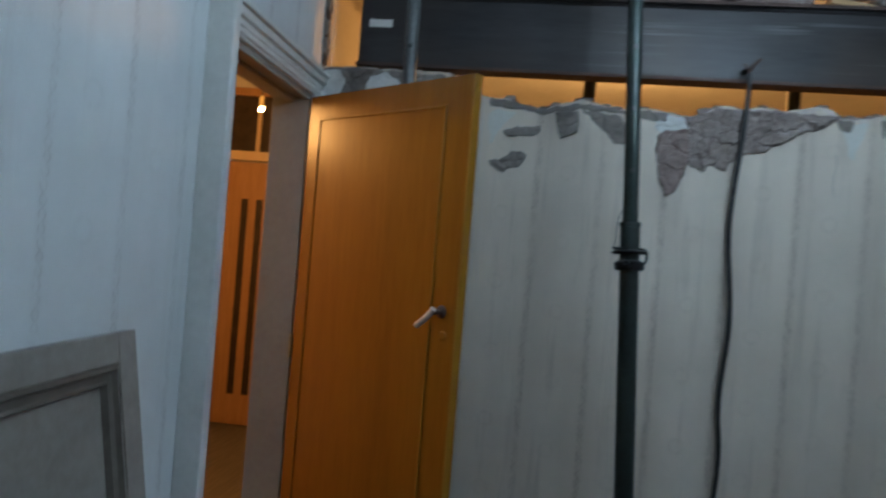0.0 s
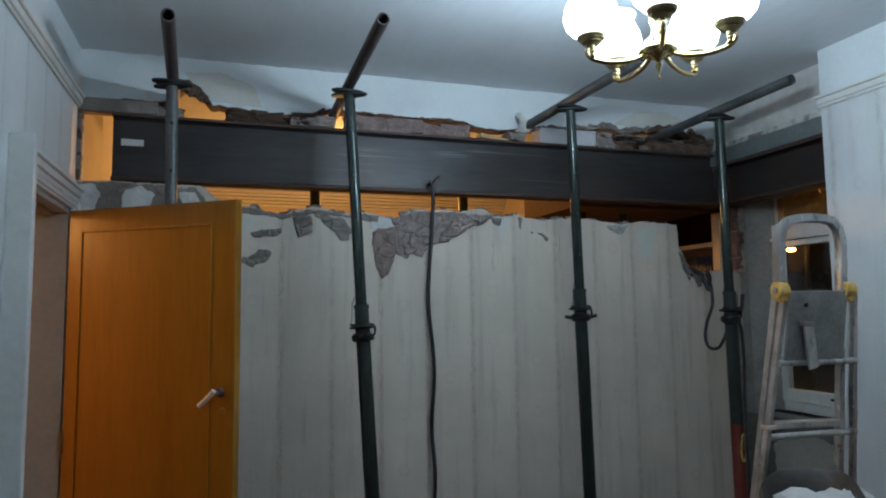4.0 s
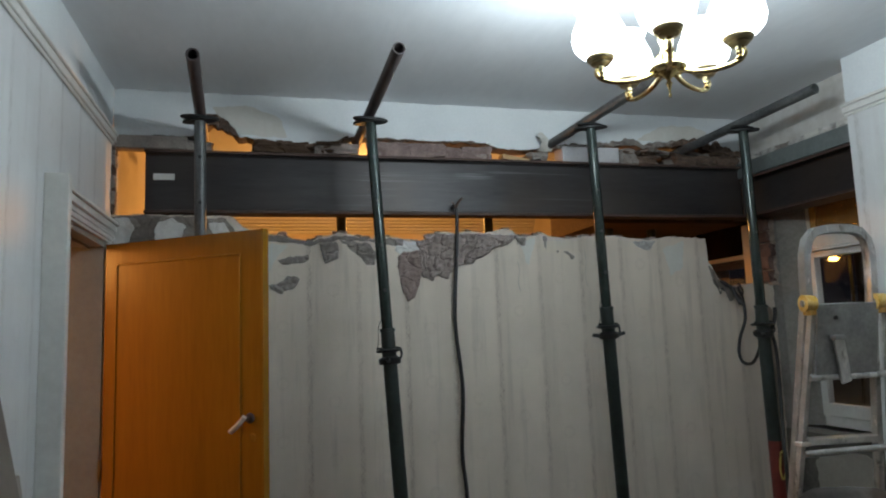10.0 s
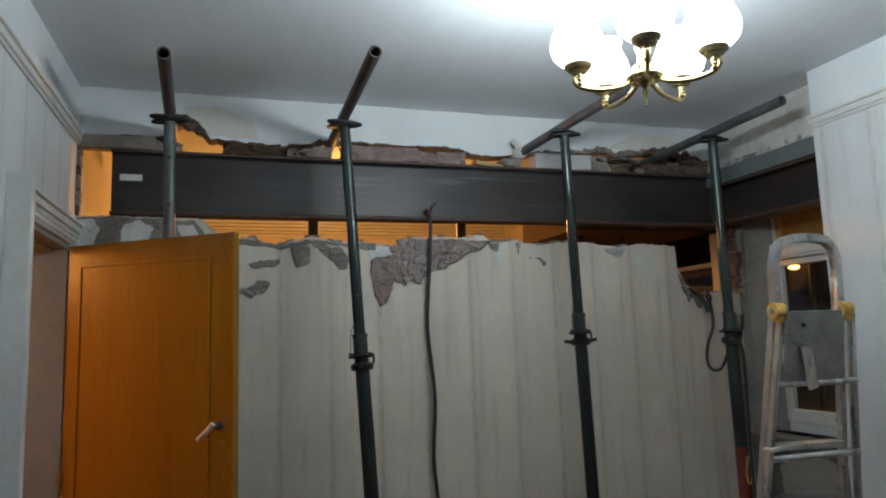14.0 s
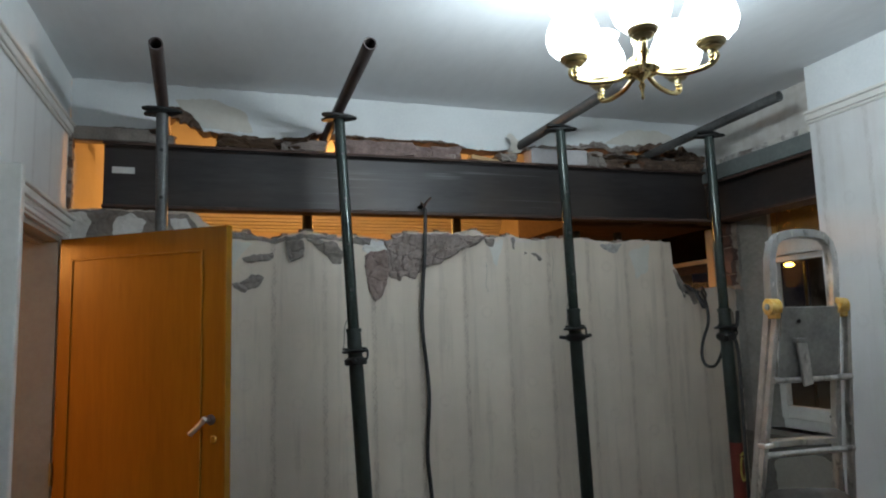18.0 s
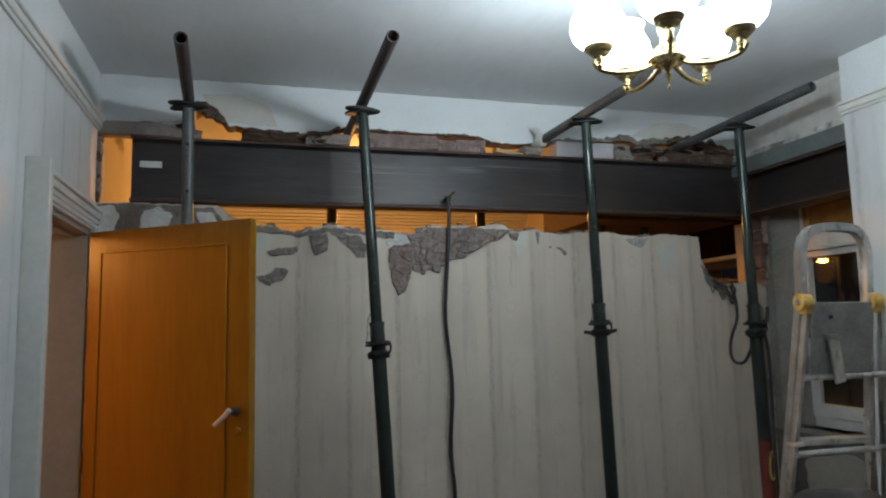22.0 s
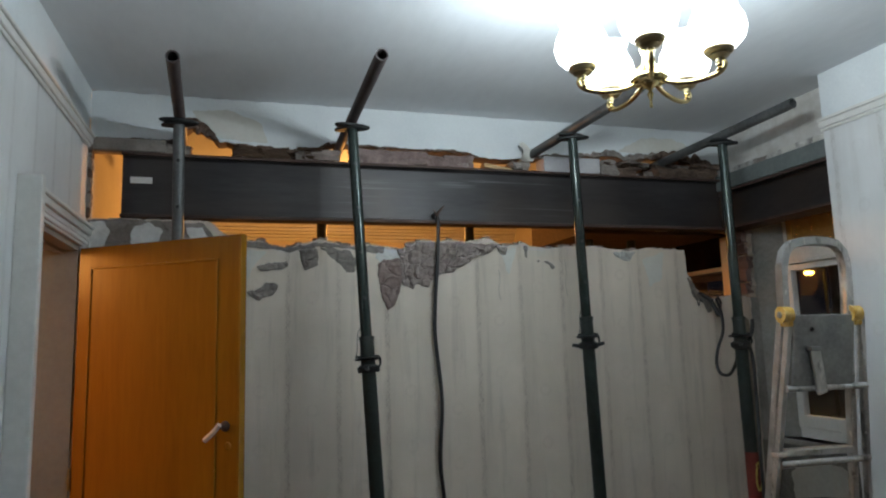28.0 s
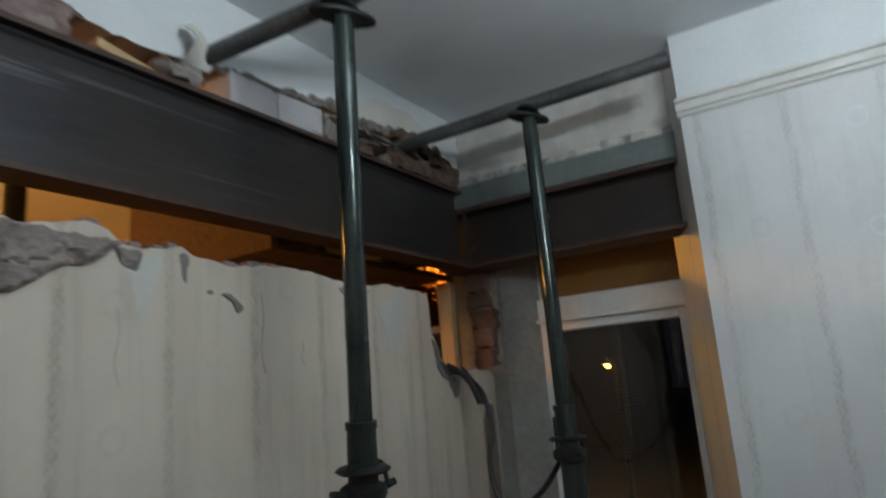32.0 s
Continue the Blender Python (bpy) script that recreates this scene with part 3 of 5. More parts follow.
for z0, z1, out in ((0.010, 0.026, 0.022), (0.034, 0.046, 0.019), (0.058, 0.088, 0.028), (0.086, 0.102, 0.040)):
    box((0.0, OPEN_N + 0.001, OPEN_TOP + z0), (out, -0.003, OPEN_TOP + z1), 0.005, bm)
part("head", bm, GLOSS_WHITE, case, "moulded white head of the door surround")
lining = tagged(new("door_lining"), "painted wooden door lining", "", "", "structure")
for name, lo, hi in (("jamb", (-0.148, OPEN_N, 0), (0.0, OPEN_N + 0.022, OPEN_TOP)), ("jamb", (-0.148, OPEN_F - 0.022, 0), (0.0, OPEN_F, OPEN_TOP)), ("head", (-0.148, OPEN_N + 0.022, OPEN_TOP - 0.022), (0.0, OPEN_F - 0.022, OPEN_TOP)), ("stop", (-0.09, OPEN_N + 0.022, 0), (-0.055, OPEN_N + 0.034, OPEN_TOP - 0.022)), ("stop", (-0.09, OPEN_N + 0.034, OPEN_TOP - 0.034), (-0.055, OPEN_F - 0.034, OPEN_TOP - 0.022))):
    part(name, box(lo, hi, 0.002), LINING, lining)

# the dividing wall: what is left of it below the steel
TOP_EDGE = [(0.69, 2.07), (0.77, 2.07), (0.83, 2.04), (0.89, 2.03), (0.93, 2.05), (0.99, 2.07), (1.04, 2.08), (1.10, 2.07), (1.18, 2.05), (1.30, 2.06), (1.39, 2.05), (1.45, 2.03), (1.51, 2.06), (1.57, 2.09), (1.63, 2.08), (1.72, 2.09), (1.78, 2.08), (1.85, 2.09), (1.91, 2.10), (1.96, 2.09), (1.99, 2.07), (2.04, 2.06), (2.14, 2.08), (2.17, 2.06), (2.27, 2.05), (2.37, 2.06), (2.48, 2.07), (2.62, 2.06), (2.68, 2.05), (2.79, 2.04), (2.88, 2.06), (2.97, 2.06), (3.14, 2.05)]
SIDE_EDGE = [(3.15, 2.0), (3.15, 1.91), (3.18, 1.87), (3.20, 1.82), (3.25, 1.79), (3.31, 1.765), (3.36, 1.78), (3.44, 1.785), (3.52, 1.775), (3.578, 1.78)]
outline = [(0, 0), (3.578, 0), *SIDE_EDGE[::-1], *TOP_EDGE[::-1], (0.60, 2.10), (0.52, 2.165), (0.0, 2.165)]
structure("wall_north", slab(outline, 0.0, 0.11, 0, 1, 0.004, 5), [PAPER, PLASTER], "half-demolished wall in torn striped wallpaper")
UPPER_EDGE = [(0.0, 2.54), (0.24, 2.55), (0.34, 2.545), (0.40, 2.60), (0.44, 2.625), (0.49, 2.615), (0.53, 2.585), (0.56, 2.555), (0.64, 2.550), (0.75, 2.527), (0.85, 2.525), (0.99, 2.53), (1.05, 2.545), (1.12, 2.58), (1.23, 2.57), (1.34, 2.57), (1.59, 2.565), (1.84, 2.565), (1.9, 2.54), (2.10, 2.54), (2.25, 2.56), (2.34, 2.57), (2.51, 2.58), (2.69, 2.60), (2.78, 2.58), (2.95, 2.60), (3.09, 2.61), (3.22, 2.58), (3.44, 2.55)]
structure("wall_north_upper", slab([*UPPER_EDGE, (3.44, H), (0.0, H)], 0.0, 0.11, 0, 1, 0.005, 9), [FRIEZE, PLASTER], "painted wall left above the cut, with a ragged edge")
bm = box((3.44, TURN_Y, 2.50), (3.95, 0.11, H))
structure("wall_above_lintel", bm, STAIN_SHADOW, "painted wall above the window beam, blotched for stains and tube shadow")

# outer wall with two windows
SILL, HEAD = 0.98, 2.32
bm = box((3.58, -0.739, 0), (3.95, 4.2, SILL))
box((3.58, -0.739, HEAD), (3.95, 4.2, 2.50), bm=bm)
box((3.58, 0.112, 2.50), (3.95, 4.2, H), bm=bm)
box((3.58, 0.86, SILL), (3.95, 4.2, HEAD), bm=bm)
v = [bm.verts.new(p) for z in (SILL, HEAD) for p in ((3.58, -0.065, z), (3.58, 0.11, z), (3.62, 0.172, z), (3.76, 0.172, z), (3.76, -0.128, z), (3.68, -0.185, z))]
for i in range(6):
    bm.faces.new((v[i], v[(i + 1) % 6], v[6 + (i + 1) % 6], v[6 + i]))
bm.faces.new(v[:6]), bm.faces.new(v[6:])
structure("wall_outer", bm, REVEAL, "stripped grey outer wall and window reveal")

part("lower_plaster", box((3.572, -0.738, 0.001), (3.579, -0.001, 0.952)), DARK_PLASTER, bpy.data.objects["wall_outer"], "dark stripped plaster under the sill")

# ---- structure: the room behind and the hall ----
structure("wall_back_room_far", box((-0.12, 3.6, 0), (3.95, 3.7, H)), WARM_WALL, "magnolia wall of the next room")
structure("wall_back_room_west", box((-0.12, 0.11, 0), (0.0, 3.6, H)), WARM_WALL, "magnolia wall of the next room")
bm = bmesh.new()
for k in range(5):
    box((0.0, 3.6 - 0.026 - 0.022 * k, H - 0.155 + 0.031 * k), (3.58, 3.6, H - 0.128 + 0.031 * k + 0.001), 0.005, bm)
structure("coving_back_room", bm, GLOSS_WHITE, "white coving and rail in the next room")
structure("wall_back_room_east", box((3.566, 0.95, 0), (3.579, 3.6, H)), WARM_WALL, "magnolia wall of the next room")
structure("wall_hall_far", box((-1.6, -4.7, 0), (-1.5, 4.2, H)), WARM_WALL, "magnolia wall of the hall")
structure("wall_hall_north", box((-1.5, 2.3, 0), (-0.12, 2.4, H)), WARM_WALL, "magnolia end wall of the hall")
structure("wall_hall_south", box((-1.5, -3.0, 0), (-0.12, -2.9, H)), WARM_WALL, "magnolia end wall of the hall")

# ---- warm bulbs of the next room and the hall, hung further down ----
lamp("back_room_lamp", (1.48, 1.6, 2.36), 66, WARM, 0.08)
# Unseen source in the hall, added for the warm glow on the open door.
lamp("unseen_hall_lamp", (-1.0, -0.07, 2.03), 34, WARM, 0.14)
lamp("hall_pendant_bulb", (-0.60, 0.86, 2.10), 12, WARM, 0.04)


# ---- steel ----


def i_beam(name, length, depth, width, label):
    """A rolled beam along x, its lower left front corner at the origin."""
    top = thing(name, (0, 0, 0), label, "beam")
    bm = bmesh.new()
    t, w, r = 0.013, 0.009, 0.010
    half = width / 2
    prof = [(0, 0), (width, 0), (width, t), (half + w + r, t), (half + w, t + r), (half + w, depth - t - r), (half + w + r, depth - t), (width, depth - t), (width, depth), (0, depth), (0, depth - t), (half - w - r, depth - t), (half - w, depth - t - r), (half - w, t + r), (half - w - r, t), (0, t)]
    a = [bm.verts.new((0, y, z)) for y, z in prof]
    b = [bm.verts.new((length, y, z)) for y, z in prof]
    for i in range(len(prof)):
        j = (i + 1) % len(prof)
        f = bm.faces.new((a[i], a[j], b[j], b[i]))
        f.material_index = 1 if i in (0, 8, 9, 15) else 0
    bm.faces.new(a[::-1]), bm.faces.new(b)
    part("steel_section", bm, [STEEL, RUST], top)
    return top


beam = i_beam("steel_beam", 3.292, 0.305, 0.094, "long dark steel beam set into the cut wall")
beam.location = (0.14, -0.02, 2.172)
part("paper_tag", box((0.035, 0.0350, 0.165), (0.13, 0.0379, 0.195)), TAG, beam, "small white paper tag")
lintel = i_beam("steel_lintel", 1.05, 0.235, 0.155, "dark steel beam over the window")
lintel.location, lintel.rotation_euler = (3.425, 0.12, 2.172), (0, 0, radians(-90))
part("bolt_cleat", box((0.140, -0.020, 0.02), (0.150, 0.0, 0.215), 0.002), STEEL, lintel, "bolted steel cleat at the join")
for z in (0.07, 0.12, 0.17):
    part("bolt", rod((0.165, -0.010, z), (0.165, 0.004, z), 0.010, seg=6), RUST, lintel)
tagged(flesh("timber_packer", box((3.415, -0.93, 2.409), (3.475, 0.02, 2.498), 0.004), STRIP), "grey-green painted timber lying along the window beam", "timber")


# ---- props and scaffold tubes ----


def prop(base, collar_z, head, label, upper=PROP, red=0.0):
    """An adjustable steel prop that leans from its base to its head."""
    base, head = Vector(base), Vector(head)
    way = (head - base).normalized()
    top = thing("steel_prop", base, label, "prop", "props under the scaffold tubes")
    at = lambda z: way * (z / way.z)
    up = way.to_track_quat("Z", "Y").to_matrix().to_4x4()
    hz = head.z - base.z
    part("base_plate", box((-0.075, -0.075, 0), (0.075, 0.075, 0.008), 0.002), PROP_OUTER, top)
    part("outer_tube", rod(at(0.008), at(collar_z), 0.0302, seg=20), PROP_OUTER, top, smooth=True)
    if red:
        part("red_sleeve", rod(at(0.009), at(red), 0.0309, seg=20), PROP_RED, top, "worn red paint on the lower tube", True)
    part("inner_tube", rod(at(collar_z - 0.05), at(hz - 0.012), 0.0242, seg=20), upper, top, smooth=True)
    sleeve = bmesh.new()
    rod(at(collar_z - 0.005), at(collar_z + 0.10), 0.0315, 0.0300, 20, sleeve)
    rod(at(collar_z + 0.10), at(collar_z + 0.115), 0.0330, 0.0330, 20, sleeve)
    part("threaded_sleeve", sleeve, PROP_OUTER, top, smooth=True)
    nut = lathe([(0.030, -0.018), (0.044, -0.018), (0.048, -0.010), (0.048, 0.006), (0.036, 0.014), (0.030, 0.016)], 12)
    for a in (0.5, 0.5 + math.pi):
        rod((0.040 * math.cos(a), 0.040 * math.sin(a), -0.004), (0.078 * math.cos(a), 0.078 * math.sin(a), 0.004), 0.010, 0.008, 8, nut)
    bmesh.ops.transform(nut, matrix=Matrix.Translation(at(collar_z - 0.02)) @ up, verts=nut.verts)
    part("collar_nut", nut, BLACK, top, smooth=True)
    nut = lathe([(0.025, 0.0), (0.050, 0.002), (0.058, 0.008), (0.050, 0.014), (0.025, 0.016)], 14)
    bmesh.ops.transform(nut, matrix=Matrix.Translation(at(collar_z + 0.012)) @ up, verts=nut.verts)
    part("washer", nut, BLACK, top, smooth=True)
    pin = hose([at(collar_z + 0.03) + Vector(p) for p in ((-0.055, -0.010, 0.0), (0.0, -0.012, 0.0), (0.046, -0.010, 0.0), (0.050, -0.020, -0.034), (0.036, -0.034, -0.046))], 0.0048, 8, 4)
    part("locking_pin", pin, BLACK, top, smooth=True)
    chain = hose([at(collar_z + 0.03) + Vector((-0.052, -0.012, 0.0)), at(collar_z + 0.06) + Vector((-0.046, -0.016, 0.0)), at(collar_z + 0.12) + Vector((-0.040, -0.010, 0.0)), at(collar_z + 0.155) + Vector((-0.024, -0.006, 0.0))], 0.0016, 5, 4)
    part("pin_wire", chain, BLACK, top)
    for k in range(4):
        z = collar_z + 0.28 + 0.20 * k
        if z < hz - 0.1:
            part("pin_hole", rod(at(z) + Vector((0, -0.0247, 0)), at(z) + Vector((0, -0.020, 0)), 0.008, seg=10), BLACK, top)
    for lug, turn in ((0.0, 12), (1.0, -24)):
        lobe = rod((0, 0, -0.011 - 0.013 * lug), (0, 0, -0.001 - 0.013 * lug), 0.082, seg=22)
        bmesh.ops.bevel(lobe, geom=[e for e in lobe.edges if len(e.link_faces[0].verts) != len(e.link_faces[1].verts)], offset=0.003, segments=1, affect="EDGES")
        bmesh.ops.transform(lobe, matrix=Matrix.Translation(at(hz)) @ pose(0, 0, 0, 0, 0, turn) @ Matrix.Diagonal((1, 0.42, 1, 1)), verts=lobe.verts)
        part("head_plate", lobe, BLACK, top, smooth=True)
    return top


TUBES = [((0.437, -0.90, 2.590), (0.40, 0.0, 2.555), SCAFFOLD_DARK), ((1.159, -1.055, 2.600), (1.145, 0.0, 2.553), SCAFFOLD_DARK), ((2.282, -0.975, 2.600), (2.195, 0.0, 2.566), SCAFFOLD), ((3.105, -0.93, 2.606), (3.015, 0.0, 2.556), SCAFFOLD)]
HEADS = [-0.33, -0.40, -0.43, -0.49]
BASES = [(0.43, -0.24), (1.27, -0.52), (2.371, -0.289), (3.07, -0.51)]
COLLARS = [1.48, 1.48, 1.548, 1.53]
for k, ((near, far, mat), hy, (bx, by), cz) in enumerate(zip(TUBES, HEADS, BASES, COLLARS)):
    near, far = Vector(near), Vector(far)
    way = (far - near).normalized()
    end = near + way * 1.75
    tube = thing("scaffold_tube", near, "dull steel scaffold tube passed through the wall above the beam", "scaffold tube", "tubes through the wall")
    part("tube", pipe((0, 0, 0), end - near, 0.0242, 0.004, 22), mat, tube, smooth=True)
    at = near + way * ((hy - near.y) / way.y)
    prop((bx, by, 0), cz, (at.x, at.y, at.z - 0.0242), "dark green adjustable steel prop standing under a scaffold tube" if k < 3 else "dark steel prop with a red lower tube, cables tied to it", SCAFFOLD if k == 0 else PROP, 0.99 if k == 3 else 0.0)
tape = thing("yellow_tape", (3.066, -0.545, 0), "loop of torn yellow tape stuck on the red prop", "tape")
part("tape_loop", hose([(-0.010, 0.002, 0.930), (0.006, 0.0, 0.945), (0.014, 0.002, 0.90), (0.010, 0.0, 0.84), (-0.004, 0.001, 0.815), (-0.013, 0.003, 0.85), (-0.012, 0.001, 0.90), (-0.006, 0.0, 0.925)], 0.0048, 6, 4), YELLOW_TAPE, tape)

# posts and props on the far side of the cut
for x, y in ((1.10, 0.40), (1.965, 0.40), (2.75, 0.40), (3.06, 0.42)):
    far = thing("far_prop", (x, y, 0), "dark steel prop standing in the next room", "prop", "props in the next room")
    part("tube", rod((0, 0, 0.008), (0, 0, 2.52), 0.0275, seg=14), PROP_OUTER, far, smooth=True)
    part("base_plate", box((-0.075, -0.075, 0), (0.075, 0.075, 0.008), 0.002), PROP_OUTER, far)
    part("head_plate", box((-0.07, -0.07, 2.52), (0.07, 0.07, 2.53), 0.002), PROP_OUTER, far)

# ---- the open door ----
hinge, edge = Vector((0.010, -0.136, 0)), Vector((0.677, -0.606, 0))
angle = math.degrees(math.atan2(edge.y - hinge.y, edge.x - hinge.x))
W = (edge - hinge).length
door = thing("door", hinge, "varnished orange-brown wooden door standing open against the props", "door", "", angle)
part("leaf", box((0, 0.0, 0.012), (W - 0.008, 0.036, 2.006), 0.0015), VARNISH, door)
part("lipping", box((W - 0.008, -0.0005, 0.012), (W, 0.0365, 2.007), 0.001), VARNISH_EDGE, door, "paler lipping down the closing edge")
x0, x1, z0, z1 = 0.062, W - 0.105, 0.14, 1.918
for lo, hi in (((x0, -0.0045, z0), (x0 + 0.010, 0.0, z1)), ((x1 - 0.010, -0.0045, z0), (x1, 0.0, z1)), ((x0, -0.0045, z1 - 0.010), (x1, 0.0, z1)), ((x0, -0.0045, z0), (x1, 0.0, z0 + 0.010))):
    part("beading", box(lo, hi, 0.0022), VARNISH_EDGE, door, "thin raised beading")
rose = part("handle_rose", lathe([(0, 0.012), (0.013, 0.012), (0.019, 0.006), (0.020, 0.0)], 20), RUST, door, "small dark bronze rose", True)
rose.matrix_basis = pose(W - 0.062, 0.0, 1.268, 90, 0, 0)
neck = part("neck", rod((0, 0, 0.010), (0, 0, 0.045), 0.008, seg=12), RUST, rose, smooth=True)
lever = bmesh.new()
hose([(0.006, 0.010, 0), (-0.008, -0.006, 0), (-0.030, -0.027, 0.002), (-0.056, -0.048, 0.004)], 0.0100, 10, 4, lever)
part("lever", lever, ACRYLIC, rose, "clear acrylic lever handle", True).location = (0, 0, 0.045)
cover = part("keyhole_cover", lathe([(0, 0.005), (0.012, 0.004), (0.016, 0.0)], 16), VARNISH_EDGE, door, "round keyhole cover", True)
cover.matrix_basis = pose(W - 0.050, 0.0, 1.195, 90, 0, 0)
for z in (0.25, 1.0):
    part("hinge", rod((-0.004, -0.004, z), (-0.004, -0.004, z + 0.09), 0.006, seg=8), BRASS_DULL, door)

# ---- chandelier ----
LAMP = Vector((1.76, -1.79, 0))
ch = thing("chandelier", (LAMP.x, LAMP.y, 2.20), "brass five-arm ceiling light with lit white glass shades", "ceiling light")
part("ceiling_rose", lathe([(0, 0.57), (0.055, 0.57), (0.055, 0.555), (0.03, 0.535), (0.008, 0.52)], 24), BRASS, ch, smooth=True)
part("stem", rod((0, 0, 0.10), (0, 0, 0.53), 0.008, seg=12), BRASS, ch, smooth=True)
part("body", lathe([(0, -0.030), (0.003, -0.027), (0.005, -0.022), (0.003, -0.016), (0.004, -0.006), (0.006, 0.002), (0.009, 0.012), (0.004, 0.020), (0.012, 0.030), (0.030, 0.042), (0.036, 0.060), (0.034, 0.085), (0.018, 0.095), (0.014, 0.12), (0.022, 0.14), (0.014, 0.165), (0.008, 0.175)], 24, at=(0, 0, 0.014)), BRASS, ch, smooth=True)
part("hub", lathe([(0, 0.054), (0.046, 0.058), (0.052, 0.068), (0.044, 0.080), (0, 0.084)], 24), BRASS, ch, smooth=True)
for k in range(5):
    a = radians(238 + 72 * k)
    c, s = math.cos(a), math.sin(a)
    R = lambda r, z: (r * c, r * s, z)
    arm = part("arm", hose([R(0.02, 0.066), R(0.07, 0.042), R(0.13, 0.034), R(0.180, 0.042), R(0.198, 0.062), R(0.187, 0.080)], 0.0070, 10, 6), BRASS, ch, smooth=True)
    part("cup", lathe([(0, 0.068), (0.009, 0.070), (0.010, 0.080), (0.022, 0.082), (0.027, 0.087), (0.025, 0.092), (0.035, 0.095), (0.040, 0.103), (0.036, 0.109), (0, 0.110)], 20, at=(0.185 * c, 0.185 * s, 0)), BRASS_DULL, ch, "dull brass lamp cup", True)
    shade = lathe([(0.030, 0.107), (0.051, 0.113), (0.068, 0.132), (0.075, 0.158), (0.070, 0.186), (0.058, 0.210), (0.052, 0.228), (0.060, 0.244), (0.057, 0.244), (0.049, 0.228), (0.055, 0.210), (0.067, 0.186), (0.072, 0.158), (0.065, 0.134), (0.049, 0.116)], 28, at=(0.185 * c, 0.185 * s, 0))
    part("finial", lathe([(0, 0.038), (0.006, 0.040), (0.011, 0.049), (0.006, 0.057), (0.009, 0.063), (0.006, 0.074)], 12, at=(0.185 * c, 0.185 * s, 0)), BRASS, ch, smooth=True)
    part("shade", shade, SHADE, ch, "lit white opal glass shade", True)
    lamp("chandelier_bulb", (LAMP.x + 0.185 * c, LAMP.y + 0.185 * s, 2.20 + 0.252), BULB_WATTS, COOL, 0.03)

# ---- windows ----


def window(name, y0, y1, x, paint, label, handle, bar, pattern):
    """A timber window in a wall along y: a patterned top light over a casement."""
    w = tagged(new(name), label, "", "", "structure")
    w.location = (x, 0, 0)
    d0, d1 = -0.02, 0.06
    part("frame", box((d0, y0, SILL), (d1, y0 + 0.05, HEAD), 0.004), paint, w)
    part("frame", box((d0, y1 - 0.05, SILL), (d1, y1, HEAD), 0.004), paint, w)
    part("head", box((d0, y0 + 0.05, 2.275), (d1, y1 - 0.05, HEAD), 0.004), paint, w)
    part("transom", box((d0 - 0.025, y0 + 0.05, 1.955), (d1, y1 - 0.05, 2.035 if handle else 1.985), 0.006), bar, w)
    part("drip_bead", box((d0 - 0.035, y0 + 0.045, 1.940), (d0 + 0.02, y1 - 0.045, 1.955), 0.003), paint, w)
    part("bottom_rail", box((d0, y0 + 0.05, SILL), (d1, y1 - 0.05, 1.035), 0.004), paint, w)
    sash = part("casement", box((d0 - 0.008, y0 + 0.05, 1.035), (d0 + 0.035, y0 + 0.095, 1.94), 0.004), paint, w)
    part("stile", box((d0 - 0.008, y1 - 0.095, 1.035), (d0 + 0.035, y1 - 0.05, 1.94), 0.004), paint, sash)
    part("top_rail", box((d0 - 0.008, y0 + 0.095, 1.905), (d0 + 0.035, y1 - 0.095, 1.94), 0.004), paint, sash)
    part("lower_rail", box((d0 - 0.008, y0 + 0.095, 1.035), (d0 + 0.035, y1 - 0.095, 1.105), 0.004), paint, sash)
    part("pane", box((d0 + 0.012, y0 + 0.095, 1.105), (d0 + 0.016, y1 - 0.095, 1.905)), CLEAR, sash, "clear pane with the night behind").visible_shadow = False
    part("pane", box((0.012, y0 + 0.05, 2.035 if handle else 1.985), (0.018, y1 - 0.05, 2.275)), pattern, w, "patterned glass top light").visible_shadow = False
    if handle:
        part("catch", box((d0 - 0.022, handle, 1.46), (d0 - 0.008, handle + 0.014, 1.58), 0.003), BLACK, w, "black window catch")
        part("stay", box((d0 - 0.022, y0 + 0.16, 1.070), (d0 - 0.008, y0 + 0.30, 1.082), 0.002), BLACK, w, "black window stay")
    part("sill", box((-0.115, y0 - 0.005, 0.955), (0.0, y1 + 0.005, SILL), 0.006), paint, w)
    return w


window("window_1", -0.815, -0.130, WIN, GLOSS_WHITE, "white wooden window with a patterned top light", -0.207, GLOSS_WHITE, AMBER)
# A pine frame given dark wood: the shade it stands in is painted on.
second = window("window_2", 0.175, 0.86, 3.66, DARK_WOOD, "pine window of the next room, coloured dark for shade, transom left pale", 0, PINE, SHADED_GLASS)
part("cover_post", box((-0.075, 0.176, SILL), (-0.022, 0.240, 2.16), 0.004), PINE, second, "pale upright batten")


def patch_column(x, z0, z1):
    """A crumbling strip of mortar up the outer wall."""
    bm = bmesh.new()
    bmesh.ops.create_grid(bm, x_segments=14, y_segments=60, size=0.5)
    for v in bm.verts:
        y, z = v.co.x, v.co.y + 0.5
        p = Vector((y * 2, 0, z * 8))
        wide = 0.125 + 0.03 * noise.noise(Vector((1 if y > 0 else 7, 0, z * 9)))
        v.co = Vector((x + 0.012 - 0.034 * (1 - (2 * y) ** 4) - 0.012 * abs(noise.noise(p * 2.5)), 0.012 + y * wide, z0 + z * (z1 - z0)))
    return bm


# stub of brick where the wall was cut from the outer wall
scar = tagged(flesh("brick_scar", patch_column(3.575, 1.77, 2.17), MORTAR), "ragged brick stub where the wall was cut away", "brickwork")
brick_mesh = []
for s in range(5):
    b = rough_lump((0.042, 0.100, 0.064), 40 + s, 4, 0.16)
    o = flesh("brick", b, BRICK)
    brick_mesh.append(o.data)
    bpy.data.objects.remove(o)
